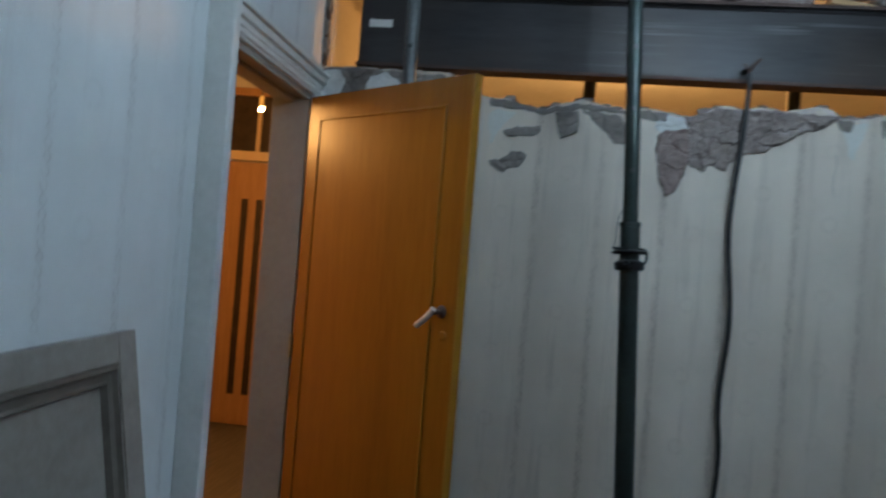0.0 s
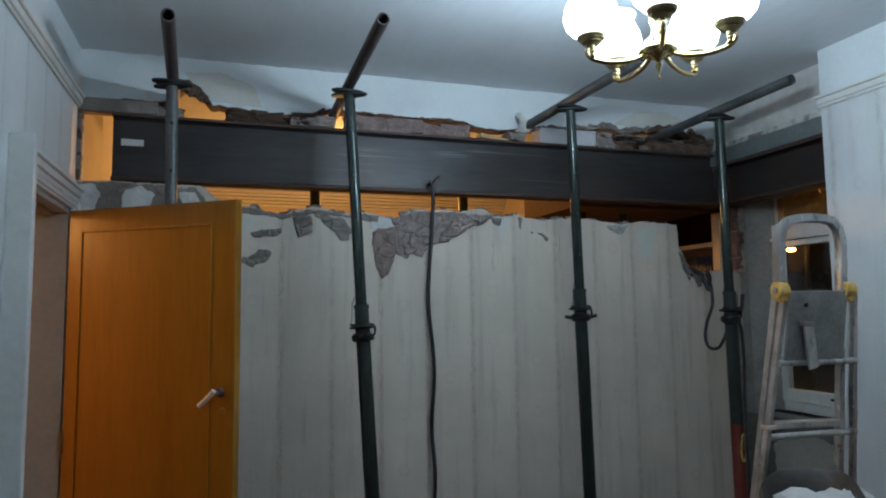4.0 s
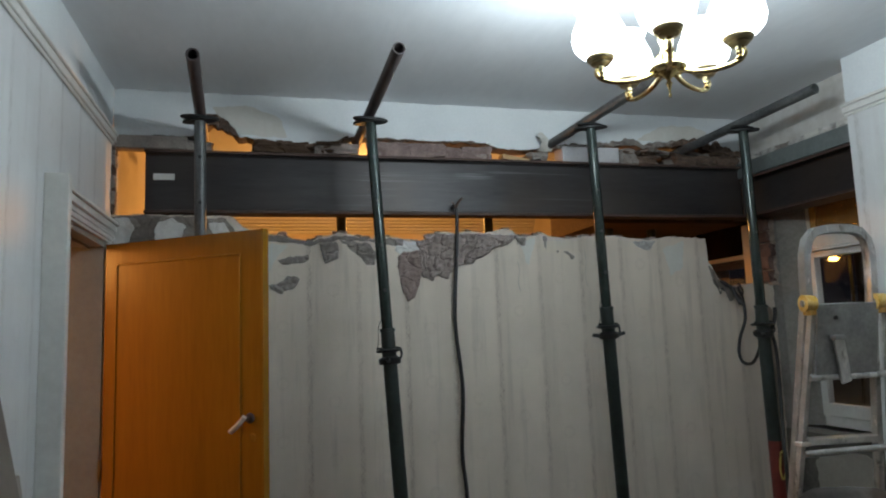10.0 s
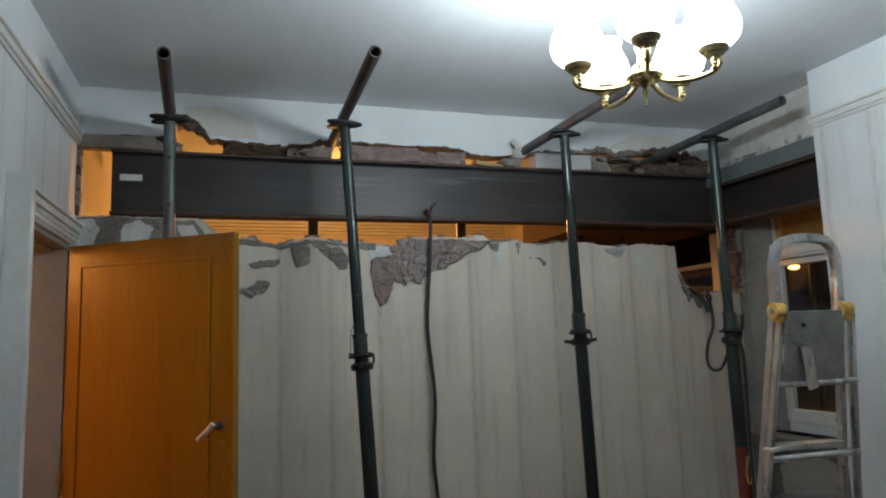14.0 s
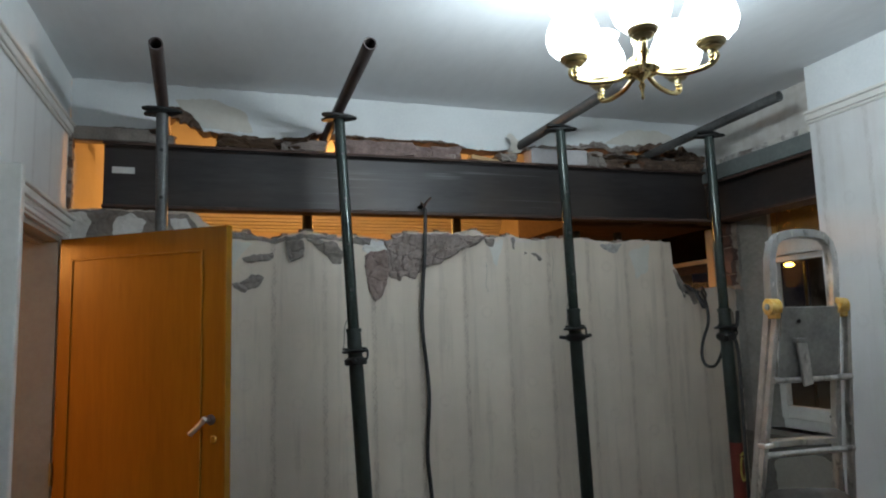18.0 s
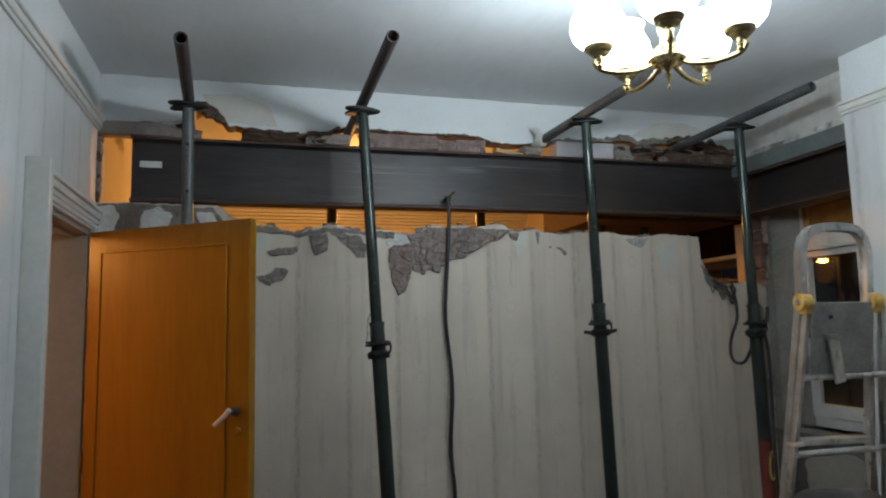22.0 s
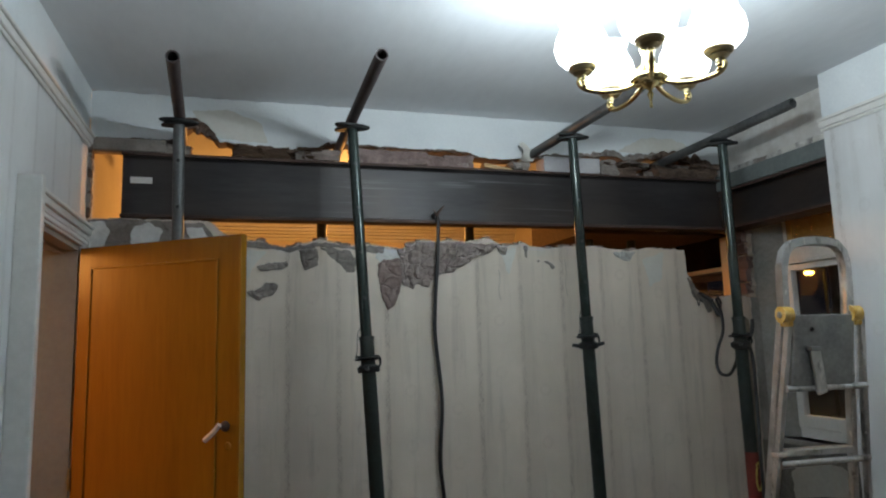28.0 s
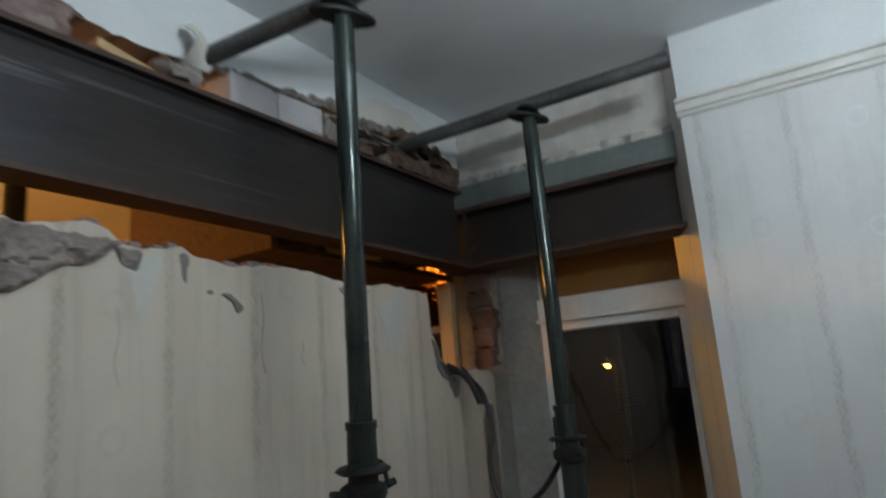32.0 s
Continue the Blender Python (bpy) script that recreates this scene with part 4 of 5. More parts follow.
rnd = random.Random(3)
for row in range(5):
    o = new("brick", brick_mesh[(row * 2) % 5])
    o.parent = scar
    o.location = (3.556 - rnd.uniform(0, 0.012), 0.008 + rnd.uniform(-0.016, 0.016), 1.825 + 0.076 * row)
    o.scale = (1, rnd.uniform(0.72, 1.15), rnd.uniform(0.9, 1.1))
    o.rotation_euler = (rnd.uniform(-0.10, 0.10), rnd.uniform(-0.10, 0.10), rnd.uniform(-0.15, 0.15))

# ---- torn plaster on the cut wall ----
WALL, UPPER = bpy.data.objects["wall_north"], bpy.data.objects["wall_north_upper"]
A = [(1.44, 2.035), (1.46, 2.045), (1.55, 2.075), (1.72, 2.08), (1.99, 2.065), (1.95, 2.03), (1.84, 1.99), (1.73, 1.92), (1.66, 1.91), (1.61, 1.87), (1.6, 1.84), (1.54, 1.86), (1.51, 1.83), (1.46, 1.85), (1.45, 1.93)]
TONGUE = [(1.33, 1.96), (1.39, 1.985), (1.445, 1.99), (1.46, 1.90), (1.45, 1.84), (1.42, 1.75), (1.38, 1.73), (1.35, 1.79)]
PATCHES = [(A, PLASTER, 0.032), (TONGUE, RED_PLASTER, 0.020), ([(0.94, 2.03), (1.03, 2.035), (1.04, 1.95), (0.97, 1.93)], GREY_PLASTER, 0.02), ([(1.03, 2.045), (1.18, 2.03), (1.23, 1.98), (1.22, 1.92), (1.18, 1.92), (1.12, 1.98)], GREY_PLASTER, 0.018), ([(0.74, 1.95), (0.9, 1.97), (0.89, 1.94), (0.76, 1.92)], GREY_PLASTER, 0.014), ([(0.70, 1.83), (0.74, 1.825), (0.79, 1.87), (0.85, 1.86), (0.84, 1.82), (0.76, 1.78), (0.71, 1.80)], GREY_PLASTER, 0.02), ([(2.25, 1.985), (2.275, 1.975), (2.32, 1.95), (2.30, 1.935), (2.27, 1.96)], GREY_PLASTER, 0.012), ([(2.21, 1.985), (2.225, 1.985), (2.225, 1.97), (2.21, 1.97)], GREY_PLASTER, 0.010), ([(2.67, 2.035), (2.82, 2.035), (2.78, 1.985), (2.73, 1.99)], WHITE_PLASTER, 0.012), ([(1.98, 2.055), (2.04, 2.05), (2.03, 2.01), (1.99, 2.02)], GREY_PLASTER, 0.012), ([(2.13, 2.06), (2.16, 2.06), (2.145, 1.995)], GREY_PLASTER, 0.008), ([(0.69, 2.068), (0.80, 2.060), (0.90, 2.035), (1.03, 2.068), (1.16, 2.050), (1.38, 2.045), (1.36, 2.01), (1.20, 2.035), (1.05, 2.045), (0.90, 2.015), (0.80, 2.035), (0.69, 2.04)], GREY_PLASTER, 0.012), ([(1.335, 2.04), (1.46, 2.035), (1.47, 2.0), (1.44, 1.968), (1.37, 1.955), (1.325, 1.985)], CLEAN_PLASTER, 0.006), ([(3.15, 1.90), (3.18, 1.865), (3.20, 1.815), (3.25, 1.785), (3.31, 1.76), (3.30, 1.70), (3.27, 1.68), (3.25, 1.74), (3.20, 1.76), (3.17, 1.80)], GREY_PLASTER, 0.012)]
for k, (rim, mat, deep) in enumerate(PATCHES):
    part("plaster_patch", patch(rim, -0.0005, deep, 20 + k), mat, WALL, "bare mauve-grey plaster, cracked and flaking")
for k, rim in enumerate(([(0.69, 2.03), (0.80, 2.02), (0.74, 1.96), (0.70, 1.88)], [(2.0, 2.03), (2.10, 2.055), (2.04, 1.90)], [(2.86, 2.0), (3.0, 2.03), (2.98, 1.88), (2.90, 1.84)])):
    part("cream_patch", patch(rim, 0.0005, 0.002, 70 + k, 0.009, 0.15), CREAM, WALL, "cream plaster under torn paper")

pale = part("pale_patch", patch([(-0.60, 0.70), (-0.60, 0.86), (-0.53, 0.885), (-0.28, 0.88), (-0.20, 0.80), (-0.22, 0.55), (-0.56, 0.52)], 0.0, 0.003, 97, 0.012, 0.2), LINING, bpy.data.objects["wall_outer"], "paler patch left under the sill")
pale.matrix_basis = Matrix(((0, 1, 0, 3.571), (1, 0, 0, 0), (0, 0, 1, 0), (0, 0, 0, 1)))

for x, z, drop in ((1.985, 1.93, 0.16), (2.375, 1.99, 0.20), (2.515, 1.87, 0.06)):
    part("paper_tear", hose([(x, -0.0005, z), (x + 0.006, -0.0005, z - drop * 0.35), (x - 0.004, -0.0005, z - drop * 0.7), (x + 0.008, -0.0005, z - drop)], 0.0011, 5, 3), LINING, WALL, "thin tear in the wallpaper")

part("bare_strip", patch([(3.462, 0.02), (3.462, 1.60), (3.50, 1.66), (3.552, 1.64), (3.552, 0.02)], -0.0005, 0.004, 131, 0.010, 0.12), BROWN_PLASTER, WALL, "brown plaster bared down the end of the wall")

# crumbs along the broken top of the wall
rnd = random.Random(11)
for k in range(46):
    i = rnd.randrange(len(TOP_EDGE) - 1)
    (xa, za), (xb, zb), u = TOP_EDGE[i], TOP_EDGE[i + 1], rnd.random()
    sz = rnd.uniform(0.010, 0.024)
    ob = flesh("plaster_crumb", rough_lump((sz * 1.8, sz * 1.5, sz), 100 + k, 1, 0.3), rnd.choice((PLASTER, GREY_PLASTER)))
    ob.location = (xa + (xb - xa) * u, rnd.uniform(0.015, 0.09), za + (zb - za) * u + sz * 0.25)
    tagged(ob, "broken crumb of plaster lying on the cut wall", "plaster crumb", "crumbs on the cut wall")

# masonry pier under the left end of the steel, and torn edges above it
part("pier_face", patch([(0.004, 2.158), (0.20, 2.160), (0.50, 2.150), (0.55, 2.09), (0.52, 1.98), (0.004, 1.97)], -0.001, 0.012, 90), GREY_PLASTER, WALL, "rough grey masonry under the steel")
for k, rim in enumerate(([(0.012, 2.14), (0.07, 2.15), (0.10, 2.11), (0.08, 2.03), (0.03, 2.02), (0.012, 2.06)], [(0.20, 2.12), (0.27, 2.145), (0.33, 2.11), (0.30, 2.05), (0.34, 2.01), (0.24, 1.995), (0.19, 2.04)], [(0.42, 2.13), (0.50, 2.125), (0.53, 2.07), (0.45, 2.05)])):
    part("white_flake", patch(rim, -0.011, 0.004, 120 + k), CLEAN_PLASTER, WALL, "flake of white plaster left on the masonry")
tagged(flesh("torn_timber_plate", box((0.005, -0.012, 2.482), (0.33, 0.07, 2.545), 0.006), GREY_PLASTER), "ragged plastered timber over the end of the steel", "timber")
part("cream_patch", patch([(0.50, 2.60), (0.44, 2.70), (0.60, 2.715), (0.76, 2.66), (0.80, 2.56), (0.66, 2.56), (0.56, 2.575)], 0.0005, 0.002, 93, 0.009, 0.15), CREAM, UPPER, "old cream plaster round the tube hole")
part("cream_patch", patch([(2.74, 2.615), (2.82, 2.66), (2.90, 2.705), (3.10, 2.715), (3.22, 2.68), (3.20, 2.61), (3.09, 2.625), (2.95, 2.615)], 0.0005, 0.002, 94, 0.009, 0.15), CREAM, UPPER, "old cream plaster round the tube hole")
part("torn_edge", patch([(0.415, 2.665), (0.47, 2.66), (0.515, 2.63), (0.545, 2.595), (0.575, 2.545), (0.545, 2.555), (0.525, 2.578), (0.505, 2.565), (0.49, 2.595), (0.465, 2.58), (0.455, 2.605), (0.42, 2.60)], -0.001, 0.026, 95), TORN, UPPER, "torn dark laths and plaster at the tube hole")


def torn_lip(x0, x1, low, high, mat, seed, deep):
    """The frayed lip along the lower edge of the painted wall, between x0 and x1."""
    edge = [(x0 + (x1 - x0) * k / 24, 0) for k in range(25)]
    at = lambda x: next(za + (zb - za) * (x - xa) / (xb - xa) for (xa, za), (xb, zb) in zip(UPPER_EDGE, UPPER_EDGE[1:]) if xa <= x <= xb)
    rag = lambda x, k: noise.noise(Vector((x * 13, seed, k)))
    rim = [(x, at(x) - low * (0.5 + abs(rag(x, 3)))) for x, _ in edge] + [(x, at(x) + high * (0.25 + 1.2 * abs(rag(x, 8)))) for x, _ in edge[::-1]]
    part("torn_edge", patch(rim, -0.001, deep, seed, 0.006, 0.07), mat, UPPER, "frayed plaster along the cut")


torn_lip(0.66, 1.10, 0.010, 0.016, TORN, 41, 0.016)
torn_lip(1.20, 1.90, 0.008, 0.010, TORN, 42, 0.012)
torn_lip(2.20, 2.60, 0.014, 0.022, GREY_PLASTER, 43, 0.020)
torn_lip(2.58, 2.99, 0.020, 0.050, GREY_PLASTER, 44, 0.030)
torn_lip(2.96, 3.43, 0.024, 0.055, TORN, 45, 0.034)

# ragged plaster down the cut end of the left wall
for k in range(11):
    sz = 0.020 + 0.012 * ((k * 7) % 5) / 5
    part("torn_corner", rough_lump((sz * 0.8, sz * 1.3, 0.046), 700 + k, 2, 0.30), GREY_PLASTER if k % 3 else TORN, bpy.data.objects["wall_west"], "torn plaster at the cut end of the wall").location = (0.006, -0.004 + 0.004 * (k % 2), 2.190 + 0.031 * k)

# rubble lying along the top of the steel
rnd = random.Random(21)


def rubble(x, y, z, size, mat, seed, turn=0.0, label="lump of broken brick and plaster lying on the steel"):
    ob = flesh("rubble_lump", rough_lump(size, seed, 3, 0.13 if mat == CUT_BRICK else 0.22), mat)
    ob.location, ob.rotation_euler = (x, y, z + size[2] * 0.5), (0, rnd.uniform(-0.06, 0.06), turn)
    return tagged(ob, label, "rubble", "rubble on the steel")


BT = 2.477
for k, (x, l, h, mat) in enumerate(((0.70, 0.13, 0.055, DARK_WOOD), (0.82, 0.15, 0.060, DARK_WOOD), (0.96, 0.06, 0.05, GREY_PLASTER), (1.06, 0.17, 0.055, PLASTER), (1.31, 0.21, 0.078, CUT_BRICK), (1.51, 0.20, 0.070, CUT_BRICK), (1.66, 0.12, 0.062, CUT_BRICK), (1.785, 0.16, 0.068, CUT_BRICK), (2.66, 0.14, 0.06, GREY_PLASTER), (2.76, 0.18, 0.050, TORN), (3.05, 0.16, 0.060, TORN), (3.19, 0.18, 0.055, TORN), (3.33, 0.14, 0.050, TORN), (2.13, 0.10, 0.045, GREY_PLASTER), (0.36, 0.14, 0.05, GREY_PLASTER), (3.27, 0.10, 0.085, TORN), (2.66, 0.09, 0.075, GREY_PLASTER))):
    rubble(x, 0.045 + rnd.uniform(-0.012, 0.02), BT, (l, 0.13, h), mat, 200 + k, rnd.uniform(-0.08, 0.08))
for k in range(26):
    s = rnd.uniform(0.012, 0.035)
    rubble(rnd.choice((rnd.uniform(0.65, 1.85), rnd.uniform(2.5, 3.4))), rnd.uniform(-0.008, 0.05), BT, (s * 1.7, s, s * 0.8), rnd.choice((PLASTER, GREY_PLASTER, WHITE_PLASTER)), 300 + k, rnd.uniform(-1, 1))
for k in range(16):
    l = rnd.uniform(0.07, 0.16)
    ob = rubble(rnd.uniform(2.62, 3.38), rnd.uniform(0.0, 0.06), BT + rnd.uniform(0.035, 0.075), (l, rnd.uniform(0.06, 0.10), rnd.uniform(0.010, 0.022)), rnd.choice((TORN, TORN, DARK_WOOD, GREY_PLASTER)), 600 + k, rnd.uniform(-0.5, 0.5), "thin broken slate of plaster on the rubble")
    ob.rotation_euler.y = rnd.uniform(-0.25, 0.25)
for k in range(9):
    l = rnd.uniform(0.06, 0.13)
    rubble(rnd.uniform(0.68, 1.15), rnd.uniform(-0.005, 0.05), BT + rnd.uniform(0.0, 0.05), (l, rnd.uniform(0.05, 0.09), rnd.uniform(0.012, 0.024)), rnd.choice((TORN, DARK_WOOD)), 640 + k, rnd.uniform(-0.4, 0.4), "thin broken slate of plaster on the rubble")
for k, x in enumerate((2.385, 2.565)):
    ob = flesh("concrete_block", box((-0.085, -0.05, 0), (0.085, 0.05, 0.088), 0.004), BLOCK)
    ob.location, ob.rotation_euler = (x - 0.03, 0.035, BT), (0, 0, 0.04 - 0.09 * k)
    tagged(ob, "grey concrete block packed on top of the steel", "block", "packing blocks")
ob = flesh("timber_wedge", box((-0.10, -0.03, 0), (0.10, 0.03, 0.022), 0.002), TIMBER)
ob.location, ob.rotation_euler = (2.02, 0.03, BT), (0, 0.12, 0.1)
tagged(ob, "thin timber wedge on the steel", "timber")
bm = bmesh.new()
sheet = [[[bm.verts.new((2.122 + 0.085 * u * (1 - 0.25 * w) + 0.010 * math.sin(4 * w), -0.012 - 0.055 * math.sin(2.6 * w) * (1 - 0.5 * u) - 0.004 * side, 2.530 + 0.100 * w * (1 - 0.45 * (1.6 * u - 0.7) ** 2))) for u in (0, 0.2, 0.4, 0.6, 0.8, 1.0)] for w in (0, 0.2, 0.4, 0.6, 0.8, 1.0)] for side in (0, 1)]
for side in sheet:
    for r0, r1 in zip(side, side[1:]):
        for k in range(5):
            bm.faces.new((r0[k], r0[k + 1], r1[k + 1], r1[k]))
rims = [[side[0][k] for k in range(5)] + [side[k][5] for k in range(5)] + [side[5][5 - k] for k in range(5)] + [side[5 - k][0] for k in range(5)] for side in sheet]
for k in range(20):
    bm.faces.new((rims[0][k], rims[0][(k + 1) % 20], rims[1][(k + 1) % 20], rims[1][k]))
flap = flesh("torn_paper_flap", bm, CREAM, True)
ob = flesh("timber_wedge", box((-0.035, -0.03, 0), (0.030, 0.03, 0.058), 0.003, m=pose(0, 0, 0, 0, 12, 0)), TIMBER)
ob.location = (1.115, 0.02, BT + 0.002)
tagged(ob, "pale timber wedge packed under the tube", "timber")
tagged(flap, "curled flap of torn plaster paper beside the tube", "torn paper")
rnd = random.Random(31)
for k in range(9):
    y = -0.86 + 0.105 * k
    ob = flesh("plaster_crumb", rough_lump((0.05, 0.11, 0.035), 400 + k, 1, 0.28), rnd.choice((WHITE_PLASTER, CREAM, GREY_PLASTER)))
    ob.location = (3.455, y, 2.512)
    tagged(ob, "broken plaster edge along the timber over the window", "plaster crumb", "crumbs over the window")

# dark boarded soffit on the far side of the steel, and a tall cupboard beyond it
soffit = thing("boarded_soffit", (0, 0, 0), "dark brown boarded soffit hung behind the steel", "soffit")
for k in range(5):
    part("board", box((2.60, 0.165 + 0.142 * k, 2.165), (3.56, 0.303 + 0.142 * k, 2.185), 0.003), DARK_WOOD, soffit)
part("screen_board", box((2.575, 0.165, 2.165), (2.598, 0.873, 2.46), 0.003), DARK_WOOD, soffit)
# Low board added to block the bulb's light from window 2's upper part.
part("screen_board", box((2.60, 0.876, 1.88), (3.56, 0.90, 2.46), 0.003), DARK_WOOD, soffit)
for x in (2.75, 3.35):
    part("hanger", box((x, 0.30, 2.186), (x + 0.04, 0.34, H - 0.001)), DARK_WOOD, soffit)
cupboard = thing("tall_cupboard", (3.285, 1.40, 0), "tall brown wooden cupboard against the outer wall", "cupboard")
part("side", box((0, 0.0, 0), (0.278, 0.02, 2.42), 0.002), HALL_WOOD, cupboard)
part("side", box((0, 0.46, 0), (0.278, 0.48, 2.42), 0.002), HALL_WOOD, cupboard)
part("top", box((-0.01, -0.01, 2.42), (0.278, 0.49, 2.44), 0.002), HALL_WOOD, cupboard)
part("door", box((0.0, 0.022, 0.06), (0.018, 0.458, 2.415), 0.002), HALL_WOOD, cupboard)
part("post", box((-0.03, 0.50, 0), (0.278, 0.56, 2.46), 0.003), DARK_WOOD, cupboard, "dark upright edge")

# ---- cables ----
hang = thing("hanging_cable", (1.64, -0.02, 2.20), "thick black cable hanging down the torn wall", "cable")
part("cable", hose([(-0.005, 0.05, 0.02), (0.004, -0.02, 0.0), (0.0, -0.018, -0.20), (-0.018, -0.012, -0.45), (-0.022, -0.012, -0.62), (0.004, -0.012, -0.92), (-0.012, -0.012, -1.22), (0.004, -0.012, -1.45), (-0.01, -0.012, -1.75), (0.0, -0.012, -2.10)], 0.0098, 10, 6), WIRE, hang, smooth=True)
part("frayed_end", hose([(0.0, -0.02, 0.0), (0.012, -0.03, 0.03), (0.035, -0.035, 0.055)], 0.006, 8, 4), RUST, hang, "frayed rusty end")
part("strand", hose([(0.0, -0.022, 0.0), (-0.012, -0.03, 0.028), (-0.022, -0.03, 0.035)], 0.004, 8, 4), RUST, hang)
loop = thing("looped_cable", (3.04, -0.45, 1.5), "black cables looped and tied to the prop", "cable")
part("cable", hose([(0.33, 0.47, 0.27), (0.27, 0.415, 0.255), (0.225, 0.33, 0.19), (0.205, 0.30, 0.08), (0.15, 0.285, -0.02), (0.112, 0.255, -0.10), (0.110, 0.225, -0.150), (0.105, 0.15, -0.150), (0.075, 0.06, -0.09), (0.045, -0.02, 0.0), (0.065, -0.045, 0.010), (0.078, -0.06, -0.06), (0.072, -0.07, -0.25), (0.05, -0.09, -0.45), (0.03, -0.11, -0.65), (0.02, -0.13, -1.49)], 0.0085, 8, 6), WIRE, loop, smooth=True)
part("cable_end", hose([(0.03, -0.045, -0.01), (0.075, -0.048, 0.03), (0.105, -0.04, 0.075), (0.116, -0.036, 0.131)], 0.0095, 8, 5), WIRE, loop, smooth=True)
for k in range(3):
    part("bundle", hose([(0.165 + 0.012 * k, 0.430 - 0.004 * k, 0.300 - 0.012 * k), (0.19 + 0.010 * k, 0.40 - 0.012 * k, 0.275 - 0.010 * k), (0.215 - 0.012 * k, 0.36, 0.215 + 0.012 * k), (0.215, 0.325 + 0.008 * k, 0.16)], 0.0085, 8, 5), WIRE, loop, "stripped cables lying over the broken wall", True)
part("wire", hose([(0.125, 0.43, 0.31), (0.128, 0.40, 0.25), (0.145, 0.41, 0.225), (0.150, 0.40, 0.26), (0.165, 0.405, 0.24)], 0.0028, 6, 5), WIRE, loop)
part("wire", hose([(0.30, 0.45, 0.29), (0.285, 0.40, 0.24), (0.25, 0.37, 0.20)], 0.006, 6, 5), WIRE, loop)
part("tie", lathe([(0.036, -0.012), (0.043, -0.006), (0.043, 0.006), (0.036, 0.012)], 14, at=(0.025, -0.055, -0.005)), BLACK, loop)

seam = part("paper_tear", hose([(0, -1.44, 1.505), (0, -1.53, 1.492), (0, -1.62, 1.480), (0, -1.76, 1.452), (0, -2.0, 1.41), (0, -2.6, 1.32)], 0.0030, 6, 4), LINING, bpy.data.objects["wall_east"], "lifted seam in the wallpaper")
seam.location.x = RIGHT
bm = slab([(-1.44, 1.503), (-1.53, 1.490), (-1.62, 1.478), (-1.76, 1.450), (-2.0, 1.408), (-2.6, 1.318), (-3.4, 1.20), (-3.4, 0.02), (-1.50, 0.02), (-1.46, 0.7)], 0.0, 0.003, 0, 0, 0.003, 17)
bmesh.ops.transform(bm, matrix=Matrix(((0, 1, 0, RIGHT - 0.003), (1, 0, 0, 0), (0, 0, 1, 0), (0, 0, 0, 1))), verts=bm.verts)
part("bare_plaster", bm, CREAM, bpy.data.objects["wall_east"], "old cream plaster where the paper is stripped")

# round marks in the paper of the right wall
for z in (2.05, 2.36):
    mark = part("ring_mark", lathe([(0.019, 0.0), (0.023, 0.0012), (0.027, 0.0012), (0.031, 0.0)], 24), FRIEZE, bpy.data.objects["wall_east"], "pale embossed ring", True)
    mark.matrix_basis = pose(RIGHT, -1.36, z, 0, -90, 0)

# ---- step ladder ----
lad = thing("step_ladder", (2.558, -1.49, 0), "paint-spattered folded aluminium step ladder with yellow hinge knuckles", "ladder")


def channel(p0, p1, wide, deep, mat, name, label=""):
    p0, p1 = Vector(p0), Vector(p1)
    bm = box((-wide / 2, -deep / 2, 0), (wide / 2, deep / 2, (p1 - p0).length), 0.004)
    way = (p1 - p0).normalized()
    side = Vector((1, 0, 0)) - way * way.x
    side.normalize()
    turn = Matrix((side, way.cross(side), way)).transposed().to_4x4()
    bmesh.ops.transform(bm, matrix=Matrix.Translation(p0) @ turn, verts=bm.verts)
    return part(name, bm, mat, lad, label)


HZ = 1.62
FRONT = {-1: ((-0.164, 0.326), (-0.124, 0.026)), 1: ((0.292, 0.290), (0.118, -0.010))}
REAR = {-1: ((-0.230, 0.252), (-0.120, -0.003)), 1: ((0.343, 0.268), (0.158, -0.024))}
AXLE = Vector((0.98, -0.152, 0.0))
for s in (-1, 1):
    for rails, wide, deep, name in ((FRONT, 0.024, 0.026, "front_stile"), (REAR, 0.020, 0.022, "rear_stile")):
        (fx, fy), (tx, ty) = rails[s]
        channel((fx, fy, 0.01), (tx, ty, HZ), wide, deep, ALU, name)
        part("foot", box((fx - 0.022, fy - 0.028, 0.0), (fx + 0.022, fy + 0.028, 0.05), 0.006), BLACK, lad, "black rubber foot")
    mid = Vector((-0.140, -0.008, HZ)) if s < 0 else Vector((0.130, -0.026, HZ))
    part("hinge_knuckle", rod(mid - AXLE * 0.020, mid + AXLE * 0.018, 0.028, 0.026, 20), YELLOW, lad, "yellow plastic hinge knuckle", True)
    part("knuckle_wing", box((-0.012, -0.016, -0.040), (0.016, 0.018, -0.020), 0.005, m=Matrix.Translation(mid)), YELLOW, lad)
    part("rivet", rod(mid - AXLE * 0.024, mid - AXLE * 0.019, 0.011, seg=12), ALU_PLATE, lad, "steel hinge rivet", True)
bm = bmesh.new()
prof = [(-0.118, HZ - 0.01), (-0.121, HZ + 0.10), (-0.119, HZ + 0.165), (-0.108, HZ + 0.212), (-0.082, HZ + 0.240), (-0.045, HZ + 0.249), (0.0, HZ + 0.251), (0.045, HZ + 0.249), (0.082, HZ + 0.240), (0.108, HZ + 0.212), (0.119, HZ + 0.165), (0.121, HZ + 0.10), (0.118, HZ - 0.01)]
rows = []
